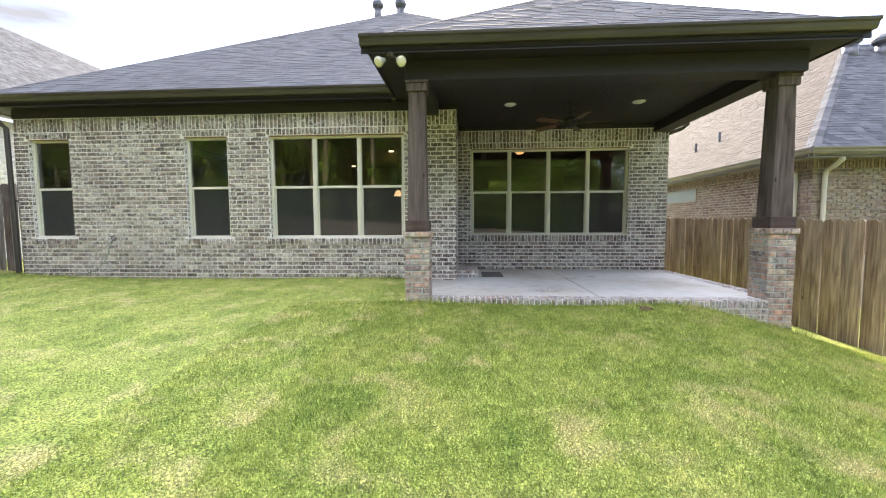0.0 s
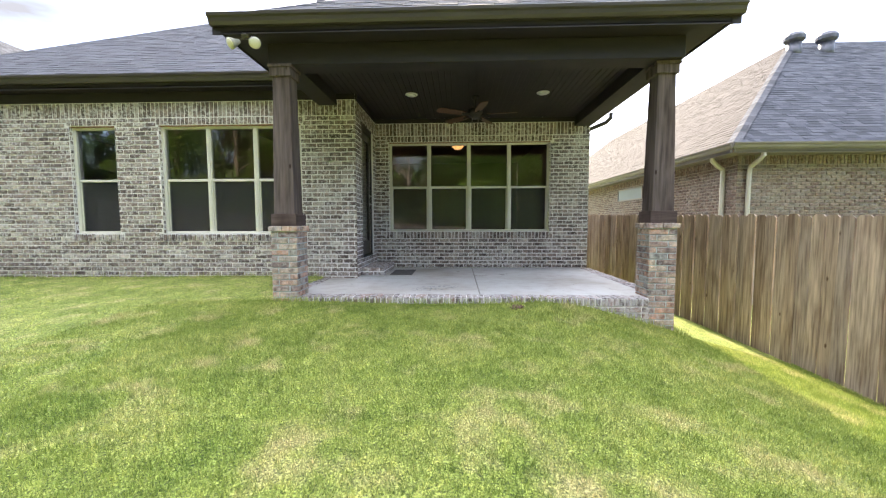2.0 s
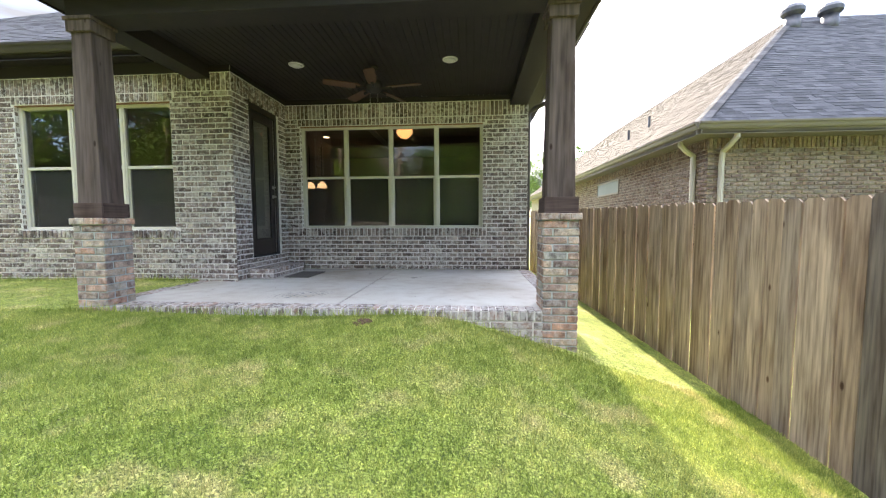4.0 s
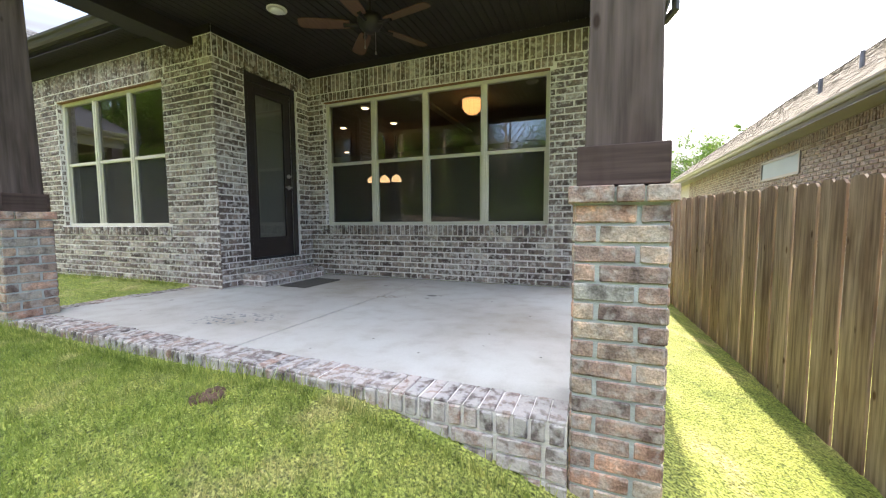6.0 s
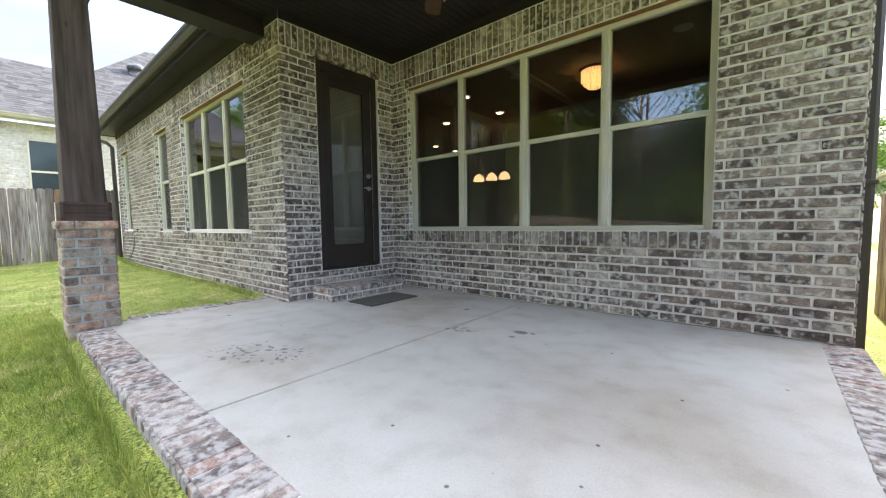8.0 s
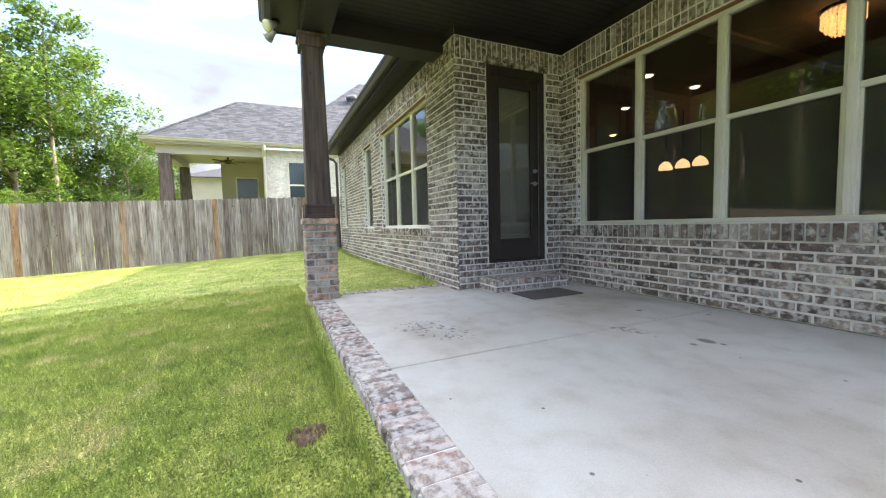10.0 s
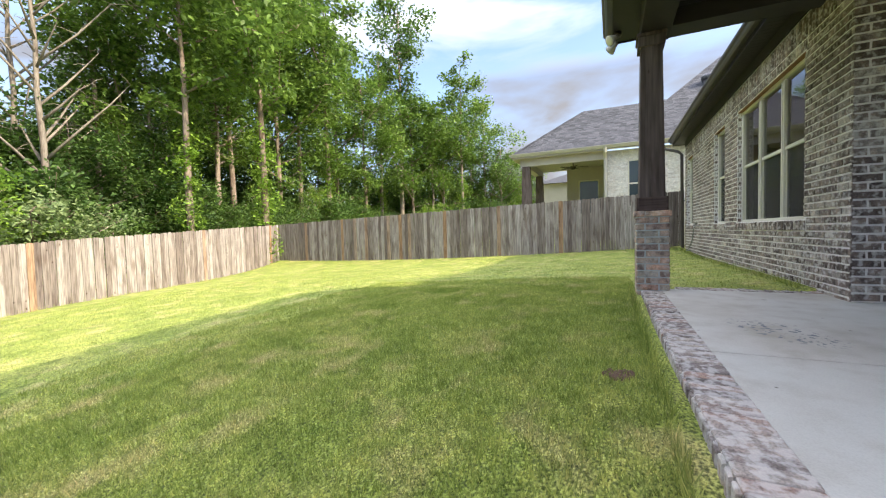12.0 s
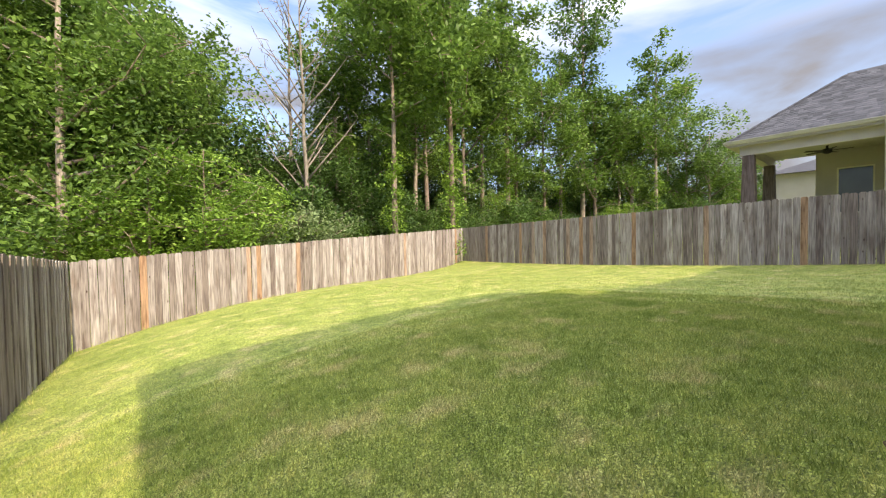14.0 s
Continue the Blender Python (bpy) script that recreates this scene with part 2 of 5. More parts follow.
def concrete():
    m, n, l, b = material("broom_concrete", 0.8, 0, 0.35)
    f = ramp(n, l, noise_tex(n, l, 0.75, 6), [(0.34, (0.385, 0.352, 0.30)), (0.47, (0.46, 0.44, 0.40)), (0.58, (0.49, 0.482, 0.448)), (0.72, (0.52, 0.52, 0.49))])
    f = mix(n, l, 0.7, f, ramp(n, l, noise_tex(n, l, 5, 8), [(0.30, (0.82, 0.79, 0.75)), (0.5, (1, 1, 1)), (0.68, (1.06, 1.07, 1.08))]), "MULTIPLY")
    f = mix(n, l, 0.5, f, ramp(n, l, noise_tex(n, l, 160, 3), [(0.30, (0.85, 0.85, 0.85)), (0.6, (1.05, 1.05, 1.05))]), "MULTIPLY")
    for sc, rad, dark in ((5.5, 0.035, 0.30), (1.6, 0.030, 0.45)):
        v = n.new("ShaderNodeTexVoronoi")
        v.inputs["Scale"].default_value = sc
        l.new(n.new("ShaderNodeNewGeometry").outputs["Position"], v.inputs["Vector"])
        f = mix(n, l, 1.0, f, ramp(n, l, v.outputs["Distance"], [(rad, (dark, dark * 0.96, dark * 0.9)), (rad * 1.6, (1, 1, 1))]), "MULTIPLY")
    # a spatter of dark drops, an old ring and two oily spots
    drops = ramp(n, l, noise_tex(n, l, 26, 3), [(0.56, (0, 0, 0)), (0.60, (1, 1, 1))])
    f = mix(n, l, times(n, l, ramp(n, l, blot(n, l, (2.0, 6.6), (0.42, 0.22), 0.5), [(0.0, (0, 0, 0)), (0.3, (1, 1, 1))]), drops), f, (0.17, 0.18, 0.20))
    speck = ramp(n, l, noise_tex(n, l, 30, 4), [(0.45, (0, 0, 0)), (0.58, (0.8, 0.8, 0.8))])
    f = mix(n, l, times(n, l, ramp(n, l, blot(n, l, (2.71, 7.87), (0.16, 0.08), 0.3), [(0.05, (0, 0, 0)), (0.25, (1, 1, 1))]), speck), f, (0.22, 0.17, 0.13))
    for c, sz in (((3.13, 8.08), (0.07, 0.05)), ((3.22, 8.10), (0.025, 0.02)), ((2.33, 8.45), (0.035, 0.03))):
        f = mix(n, l, ramp(n, l, blot(n, l, c, sz), [(0.0, (0, 0, 0)), (0.4, (0.85, 0.85, 0.85))]), f, (0.12, 0.11, 0.10))
    l.new(f, b.inputs["Base Color"])
    bump(n, l, b, noise_tex(n, l, 140, 4), 0.25, 0.003)
    return m


M_CONCRETE = concrete()


def grass_material(name, blade):
    m, n, l, b = material(name, 0.75, 0, 0.25)
    big = ramp(n, l, noise_tex(n, l, 1.7, 7), [(0.30, (0.198, 0.268, 0.057)), (0.5, (0.28, 0.342, 0.083)), (0.70, (0.36, 0.393, 0.122))])
    mid = ramp(n, l, noise_tex(n, l, 11, 8), [(0.30, (0.66, 0.72, 0.62)), (0.5, (1, 1, 1)), (0.70, (1.34, 1.25, 1.25))])
    c = mix(n, l, 0.85, big, mid, "MULTIPLY")
    dry = ramp(n, l, noise_tex(n, l, 2.6, 7), [(0.54, (0, 0, 0)), (0.70, (0.75, 0.75, 0.75))])
    c = mix(n, l, dry, c, (0.52, 0.46, 0.23))
    if blade:
        c = mix(n, l, 0.6, c, ramp(n, l, both_random(n, l), [(0, (0.40, 0.52, 0.35)), (0.55, (1.15, 1.15, 1.05)), (0.9, (1.9, 1.7, 1.7)), (1, (2.6, 2.1, 2.6))]), "MULTIPLY")
        tr = n.new("ShaderNodeBsdfTranslucent")
        l.new(c, tr.inputs["Color"])
        ms = n.new("ShaderNodeMixShader")
        ms.inputs[0].default_value = 0.35
        l.new(b.outputs[0], ms.inputs[1])
        l.new(tr.outputs[0], ms.inputs[2])
        l.new(ms.outputs[0], n["Material Output"].inputs["Surface"])
    else:
        c = mix(n, l, 0.8, c, ramp(n, l, noise_tex(n, l, 75, 8), [(0.38, (0.16, 0.19, 0.13)), (0.62, (1.8, 1.7, 1.5))]), "MULTIPLY")
        bump(n, l, b, noise_tex(n, l, 60, 6), 1.0, 0.03)
    l.new(c, b.inputs["Base Color"])
    return m


M_GRASS = grass_material("lawn", False)
M_BLADE = grass_material("grass_blade", True)


def leaf_material(name, dark, light):
    m, n, l, b = material(name, 0.55, 0, 0.35)
    c = ramp(n, l, both_random(n, l), [(0.0, dark), (0.6, tuple((a + z) / 2 for a, z in zip(dark, light))), (1.0, light)])
    c = mix(n, l, 0.7, c, ramp(n, l, noise_tex(n, l, 0.5, 4), [(0.3, (0.6, 0.65, 0.6)), (0.7, (1.35, 1.25, 1.0))]), "MULTIPLY")
    l.new(c, b.inputs["Base Color"])
    tr = n.new("ShaderNodeBsdfTranslucent")
    l.new(c, tr.inputs["Color"])
    ms = n.new("ShaderNodeMixShader")
    ms.inputs[0].default_value = 0.4
    l.new(b.outputs[0], ms.inputs[1])
    l.new(tr.outputs[0], ms.inputs[2])
    l.new(ms.outputs[0], n["Material Output"].inputs["Surface"])
    return m


M_LEAF = leaf_material("oak_leaf", (0.066, 0.128, 0.026), (0.20, 0.325, 0.062))
M_LEAF_LIGHT = leaf_material("spring_leaf", (0.13, 0.25, 0.035), (0.27, 0.42, 0.065))
M_LEAF_DARK = leaf_material("forest_leaf", (0.040, 0.088, 0.024), (0.135, 0.24, 0.055))
M_LEAF_BUSH = leaf_material("privet_leaf", (0.16, 0.24, 0.10), (0.30, 0.39, 0.19))


def glass_material():
    m, n, l, b = material("window_glass", 0.02)
    t = n.new("ShaderNodeBsdfTransparent")
    t.inputs["Color"].default_value = (0.72, 0.75, 0.72, 1)
    g = n.new("ShaderNodeBsdfGlossy")
    g.inputs["Roughness"].default_value = 0.015
    lw = n.new("ShaderNodeFresnel")
    lw.inputs["IOR"].default_value = 2.5
    ms = n.new("ShaderNodeMixShader")
    l.new(lw.outputs[0], ms.inputs[0])
    l.new(t.outputs[0], ms.inputs[1])
    l.new(g.outputs[0], ms.inputs[2])
    l.new(ms.outputs[0], n["Material Output"].inputs["Surface"])
    return m


def screen_material():
    m, n, l, b = material("insect_screen", 0.8)
    b.inputs["Base Color"].default_value = (0.045, 0.049, 0.046, 1)
    t = n.new("ShaderNodeBsdfTransparent")
    ms = n.new("ShaderNodeMixShader")
    ms.inputs[0].default_value = 0.28
    l.new(t.outputs[0], ms.inputs[1])
    l.new(b.outputs[0], ms.inputs[2])
    l.new(ms.outputs[0], n["Material Output"].inputs["Surface"])
    return m


def glow(name, color, strength):
    m, n, l, b = material(name, 0.4)
    b.inputs["Base Color"].default_value = (*color, 1)
    b.inputs["Emission Color"].default_value = (*color, 1)
    b.inputs["Emission Strength"].default_value = strength
    return m


M_GLASS, M_SCREEN = glass_material(), screen_material()
M_WARM = glow("warm_lamp", (1.0, 0.60, 0.28), 0.45)
M_CRYSTAL = glow("crystal_lamp", (1.0, 0.58, 0.22), 0.19)
M_CAN = glow("ceiling_lamp", (1.0, 0.70, 0.40), 0.9)
M_CANOFF = simple("white_can_trim", (0.75, 0.74, 0.72), (0.66, 0.65, 0.63), 6, 0.5)


# ---- builders ----
def world_of(o):
    return (world_of(o.parent) @ o.matrix_parent_inverse @ o.matrix_basis) if o.parent else o.matrix_basis.copy()


def hold(ob, parent):
    ob.parent = parent
    ob.matrix_parent_inverse = world_of(parent).inverted()
    return ob


def thing(name, base, label, category, group="", kind=""):
    e = new(name)
    e.empty_display_size = 0.2
    e.location = base
    return tagged(e, label, category, group, kind)


def finish(name, bm, mat, smooth=False):
    me = bpy.data.meshes.new(name)
    bmesh.ops.recalc_face_normals(bm, faces=bm.faces)
    bm.to_mesh(me)
    bm.free()
    me.materials.append(mat)
    if smooth:
        for p in me.polygons:
            p.use_smooth = True
    return me


def part(name, bm, mat, parent, label="", smooth=False):
    ob = new(name, finish(name, bm, mat, smooth))
    hold(ob, parent)
    return tagged(ob, label) if label else ob


def solo(name, bm, mat, label, category, kind="", group="", smooth=False):
    return tagged(new(name, finish(name, bm, mat, smooth)), label, category, group, kind)


def raw(name, verts, faces, mat):
    me = bpy.data.meshes.new(name)
    me.from_pydata(verts, [], faces)
    me.materials.append(mat)
    return me


def box(bm, x0, y0, z0, x1, y1, z1, bevel=0.0):
    vs = [bm.verts.new((x, y, z)) for z in (z0, z1) for y in (y0, y1) for x in (x0, x1)]
    fs = [bm.faces.new([vs[i] for i in f]) for f in ((0, 2, 3, 1), (4, 5, 7, 6), (0, 1, 5, 4), (1, 3, 7, 5), (3, 2, 6, 7), (2, 0, 4, 6))]
    if bevel:
        bmesh.ops.bevel(bm, geom=list({e for f in fs for e in f.edges}), offset=bevel, segments=1, affect="EDGES")


def boxes(*args, bevel=0.0):
    bm = bmesh.new()
    for a in args:
        box(bm, *a, bevel=bevel)
    return bm


def tapered(bm, cx, cy, z0, z1, w0, w1, bevel=0.006):
    vs = [bm.verts.new((cx + sx * w / 2, cy + sy * w / 2, z)) for z, w in ((z0, w0), (z1, w1)) for sx, sy in ((-1, -1), (1, -1), (1, 1), (-1, 1))]
    fs = [bm.faces.new([vs[i] for i in f]) for f in ((3, 2, 1, 0), (4, 5, 6, 7), (0, 1, 5, 4), (1, 2, 6, 5), (2, 3, 7, 6), (3, 0, 4, 7))]
    bmesh.ops.bevel(bm, geom=list({e for f in fs for e in f.edges}), offset=bevel, segments=1, affect="EDGES")


def tube(bm, pts, radii, sides=8, cap=True):
    rings = []
    for i, p in enumerate(pts):
        p = Vector(p)
        d = (Vector(pts[min(i + 1, len(pts) - 1)]) - Vector(pts[max(i - 1, 0)])).normalized()
        a = d.orthogonal().normalized() if i == 0 else (rings[-1][1] - d * rings[-1][1].dot(d)).normalized()
        c = d.cross(a)
        r = radii[i] if isinstance(radii, (list, tuple)) else radii
        rings.append(([bm.verts.new(p + (a * math.cos(2 * math.pi * k / sides) + c * math.sin(2 * math.pi * k / sides)) * r) for k in range(sides)], a))
    for (q, _), (w, _) in zip(rings, rings[1:]):
        for k in range(sides):
            bm.faces.new((q[k], q[(k + 1) % sides], w[(k + 1) % sides], w[k]))
    if cap:
        bm.faces.new(rings[0][0][::-1])
        bm.faces.new(rings[-1][0])


def lathe(bm, cx, cy, profile, sides=20):
    rings = [[bm.verts.new((cx + r * math.cos(2 * math.pi * k / sides), cy + r * math.sin(2 * math.pi * k / sides), z)) for k in range(sides)] for r, z in profile]
    for q, w in zip(rings, rings[1:]):
        for k in range(sides):
            bm.faces.new((q[k], q[(k + 1) % sides], w[(k + 1) % sides], w[k]))
    bm.faces.new(rings[0][::-1])
    bm.faces.new(rings[-1])


def sweep(bm, profile, p0, p1, out):
    """A profile of (out, up) pairs drawn from p0 to p1."""
    p0, p1, out = Vector(p0), Vector(p1), Vector(out)
    a = [bm.verts.new(p0 + out * u + Vector((0, 0, v))) for u, v in profile]
    b = [bm.verts.new(p1 + out * u + Vector((0, 0, v))) for u, v in profile]
    k = len(profile)
    for i in range(k):
        bm.faces.new((a[i], a[(i + 1) % k], b[(i + 1) % k], b[i]))
    bm.faces.new(a[::-1])
    bm.faces.new(b)


# ---- bricks ----
COURSE, BRICK, JOINT = 0.0755, 0.2032, 0.017
PROUD = 0.009
brick_meshes = {}
rng = random.Random(7)


def brick_shape(L, H, r, rand):
    """A worn brick face in (along, out, up), with an uneven outline and its front edges eased."""
    j = lambda q: rand.uniform(-q, q)
    a, c = L / 2, H / 2
    t = min(0.3, 0.02 / max(L, 0.03)) * L
    rim = [(-a, -c + r), (-a + r, -c), (j(t), -c), (a - r, -c), (a, -c + r), (a, c - r), (a - r, c), (j(t), c), (-a + r, c), (-a, c - r)]
    rim = [(x + j(0.0022), z + j(0.0022)) for x, z in rim]
    k = len(rim)
    back = [(x, -0.004, z) for x, z in rim]
    side = [(x, PROUD * 0.55, z) for x, z in rim]
    front = [(x - math.copysign(r, x) * (abs(x) > t) + j(0.002), PROUD + j(0.0015), z - math.copysign(r, z) + j(0.0015)) for x, z in rim]
    faces = [tuple(range(2 * k, 3 * k))]
    for i in range(k):
        q = (i + 1) % k
        faces += [(i, q, k + q, k + i), (k + i, k + q, 2 * k + q, 2 * k + i)]
    return back + side + front, faces


class Bricks:
    """Collects the bricks of one wall: the nearest become objects, the rest one joined mesh."""

    def __init__(self, parent, mat, limit=0):
        self.parent, self.mat, self.left, self.v, self.f = parent, mat, limit, [], []

    def add(self, centre, u, n, L, H, whole, near, up=Vector((0, 0, 1))):
        m = Matrix((u, n, up)).transposed().to_4x4()
        m.translation = centre
        if whole and near and self.left > 0:
            self.left -= 1
            key = (self.mat.name, round(L, 3), round(H, 3), rng.randrange(5))
            if key not in brick_meshes:
                brick_meshes[key] = raw("brick", *brick_shape(L, H, 0.004, rng), self.mat)
            ob = new("brick", brick_meshes[key])
            hold(ob, self.parent)
            ob.matrix_basis = m
            return
        vs, fs = brick_shape(L, H, 0.004, rng)
        k = len(self.v)
        self.v += [tuple(m @ Vector(p)) for p in vs]
        self.f += [tuple(k + i for i in f) for f in fs]

    def done(self, name="brickwork"):
        if self.v:
            ob = new(name, raw(name, self.v, self.f, self.mat))
            hold(ob, self.parent)
            tagged(ob, kind="stuff")


def brick_field(bricks, origin, u, n, W, z0, z1, holes, near=None, course=COURSE, length=BRICK):
    """Running bond from z0 to z1 on the wall plane through origin, leaving out holes (u0, u1, z0, z1)."""
    origin, u, n = Vector(origin), Vector(u), Vector(n)
    rows = max(1, round((z1 - z0) / course))
    h = (z1 - z0) / rows
    for i in range(rows):
        za, zb = z0 + i * h, z0 + (i + 1) * h
        zc = (za + zb) / 2
        spans = [(0.0, W)]
        for a, b, c, d in holes:
            if zc > c and zc < d:
                spans = [s for p, q in spans for s in ((p, min(q, a)), (max(p, b), q)) if s[1] - s[0] > 0.02]
        x = -length * (0.5 if i % 2 else 0.0)
        while x < W:
            for p, q in spans:
                a, b = max(x, p), min(x + length, q)
                if b - a > 0.03:
                    whole = b - a > length - 1e-4
                    c = origin + u * ((a + b) / 2)
                    c.z = zc + rng.uniform(-0.001, 0.001)
                    if length > 0.1:
                        a, b = (a - 0.013 if a < 1e-4 else a), (b + 0.013 if b > W - 1e-4 else b)
                        c = origin + u * ((a + b) / 2)
                        c.z = zc
                    nr = near is None or (near[0] <= (a + b) / 2 <= near[1] and near[2] <= zc <= near[3])
                    bricks.add(c, u, n, b - a - JOINT, h - JOINT, whole, nr)
            x += length


def brick_row(bricks, origin, u, n, a, b, z0, z1, pitch):
    """Bricks on end, side by side, from a to b."""
    origin, u, n = Vector(origin), Vector(u), Vector(n)
    k = max(1, round((b - a) / pitch))
    for i in range(k):
        c = origin + u * (a + (i + 0.5) * (b - a) / k)
        c.z = (z0 + z1) / 2 + rng.uniform(-0.002, 0.002)
        bricks.add(c, u, n, (b - a) / k - JOINT, z1 - z0 - JOINT, False, False)


def core(bm, origin, u, n, W, z0, z1, holes, depth=0.22):
    """The wall behind the bricks, with its openings left out."""
    origin, u, n = Vector(origin), Vector(u), Vector(n)
    us = sorted({0.0, W, *[min(max(h[i], 0), W) for h in holes for i in (0, 1)]})
    for a, b in zip(us, us[1:]):
        cut = sorted([(h[2], h[3]) for h in holes if h[0] < (a + b) / 2 < h[1]])
        z = z0
        for c, d in cut + [(z1, z1)]:
            if c - z > 1e-3:
                p, q = origin + u * a, origin + u * b - n * depth
                box(bm, min(p.x, q.x), min(p.y, q.y), z, max(p.x, q.x), max(p.y, q.y), c)
            z = max(z, d)


# ---- ground ----
def ground_z(x, y):
    x, y = min(max(x, -10), 6.8), min(max(y, -10.5), 13)
    bank = 0.20 * math.exp(-((x - 3.7) / 1.2) ** 2) * math.exp(-((y - 6.0) / 1.3) ** 2)
    return (bank - 0.363 - 0.003756 * x + 0.060672 * y + 0.001622 * x * y - 0.009256 * x * x - 0.001199 * y * y
            - 0.001177 * x ** 3 - 0.000066 * x * x * y - 0.000373 * x * y * y)


def lawn_z(x, y):
    z = ground_z(x, y) + 0.012 * noise.noise((x * 1.3, y * 1.3, 0))
    if 0.02 < x < 4.98 and y > 5.9:
        z = min(z, -0.08)
    if y > 7.6 and x < 5.0:
        z = min(z, -0.05)
    return z


def axis(lo, hi, step):
    inner = [lo + i * step for i in range(int((hi - lo) / step) + 1)]
    return [lo - d for d in (900, 400, 150, 70, 30, 12, 5)] + inner + [inner[-1] + d for d in (5, 12, 30, 70, 150, 400, 900)]


gx, gy = axis(-10, 7.2, 0.2), axis(-10.6, 10.0, 0.2)
verts = [(x, y, lawn_z(x, y)) for y in gy for x in gx]
faces = [(j * len(gx) + i, j * len(gx) + i + 1, (j + 1) * len(gx) + i + 1, (j + 1) * len(gx) + i) for j in range(len(gy) - 1) for i in range(len(gx) - 1)]
ground = tagged(new("ground", raw("ground", verts, faces, M_GRASS)), "mown green lawn with yellowed dry patches", "lawn", kind="structure")
for p in ground.data.polygons:
    p.use_smooth = True

# ---- the house ----
WX0, WX1, WY = -7.65, 0.62, 7.53          # the west wing's wall
AY, AX1 = 9.10, 4.99                      # the wall under the porch
TOP, SOFFIT, CEIL = 2.97, 3.13, 3.06
WZ0, WZ1 = 0.755, 2.59
EX, EY, NY, NX = Vector((1, 0, 0)), Vector((0, 1, 0)), Vector((0, -1, 0)), Vector((1, 0, 0))

wins_west = [(-7.38, -6.57, 1), (-4.33, -3.52, 1), (-2.75, -0.30, 3)]
win_alcove = (0.895, 4.21, 4)
door_y = (7.95, 8.835)


def dressed_wall(name, label, origin, u, n, W, z0, holes, near, limit, sills=True):
    """A brick wall with a soldier course at the top and rowlocks over and under each window."""
    w = thing(name, Vector(origin) + Vector((0, 0, z0)), label, "wall", kind="structure")
    bm = bmesh.new()
    core(bm, Vector(origin) - Vector(n) * 0.002, u, n, W, z0, SOFFIT, holes)
    part("mortar", bm, M_MORTAR, w)
    br = Bricks(w, M_BRICK, limit)
    keep = list(holes)
    top_rows = TOP - 0.255
    h = (top_rows - z0) / round((top_rows - z0) / COURSE)
    for a, b, c, d in holes:
        head = min(z0 + math.ceil((d + 0.085 - z0) / h) * h, top_rows)
        keep.append((max(a - 0.04, 0), min(b + 0.04, W), d, head))
        brick_row(br, origin, u, n, max(a - 0.04, 0), min(b + 0.04, W), d + 0.002, head, 0.0725)
        if sills:
            foot = z0 + math.floor((c - 0.085 - z0) / h) * h
            keep.append((max(a - 0.07, 0), b + 0.07, foot, c))
            brick_row(br, Vector(origin) + Vector(n) * 0.012, u, n, max(a - 0.07, 0), b + 0.07, foot, c - 0.003, 0.0725)
        if sills:
            o, uu, nn = Vector(origin), Vector(u), Vector(n)
            brick_field(br, o + uu * (a - 0.008), -nn, uu, 0.068, c, d, [], (0, 0, 0, 0), length=0.068)
            brick_field(br, o + uu * (b + 0.008), -nn, -uu, 0.068, c, d, [], (0, 0, 0, 0), length=0.068)
            p, q = o + uu * a - nn * 0.006, o + uu * b - nn * 0.062
            part("lintel", boxes((min(p.x, q.x), min(p.y, q.y), d - 0.012, max(p.x, q.x), max(p.y, q.y), d - 0.001)), M_RUST, w, "rust-brown steel lintel")
    brick_row(br, origin, u, n, 0, W, top_rows, TOP, 0.0725)
    brick_field(br, origin, u, n, W, z0, top_rows, keep, near)
    br.done()
    return w


dressed_wall("wall_west", "whitewashed grey brick wall with a soldier course", (WX0, WY, 0), EX, NY, WX1 - WX0, -0.12,
             [(a - WX0, b - WX0, WZ0, WZ1) for a, b, _ in wins_west], (5.2, 8.3, 0.0, 1.3), 300)
dressed_wall("wall_porch", "whitewashed grey brick wall under the porch roof", (WX1, AY, 0), EX, NY, AX1 - WX1, 0.0,
             [(win_alcove[0] - WX1, win_alcove[1] - WX1, WZ0, WZ1)], (0.3, 4.4, 0.0, 0.75), 300)
dressed_wall("wall_door", "whitewashed grey brick return wall beside the patio door", (WX1, WY, 0), EY, NX, AY - WY, 0.0,
             [(door_y[0] - WY, door_y[1] - WY, 0.30, 2.787)], (0.0, 0.42, 0.0, 2.7), 60, sills=False)
dressed_wall("wall_house_west", "plain brick end wall of the house", (WX0, 17.0, 0), NY, (-1, 0, 0), 17.0 - WY, -0.12, [], (0, 0, 0, 0), 0)
bm = boxes((AX1 - 0.22, AY + 0.22, -0.75, AX1, 17, SOFFIT))
solo("wall_house_east", bm, M_MORTAR, "plain end wall of the house", "wall", "structure")
bm = boxes((AX1 - 0.22, AY, -0.75, AX1, AY + 0.22, -0.01))
solo("foundation", bm, M_MORTAR, "grey house foundation edge", "foundation", "structure")
bm = boxes((WX0, 17.0, -0.12, AX1, 17.2, SOFFIT))
solo("wall_north", bm, M_MORTAR, "plain back wall of the house", "wall", "structure")
east = thing("wall_east_corner", (AX1, AY, -0.7), "whitewashed brick corner of the house", "wall", kind="structure")
be = Bricks(east, M_BRICK)
brick_field(be, (AX1, AY, 0), EY, NX, 2.0, -0.7, TOP, [])
be.done()


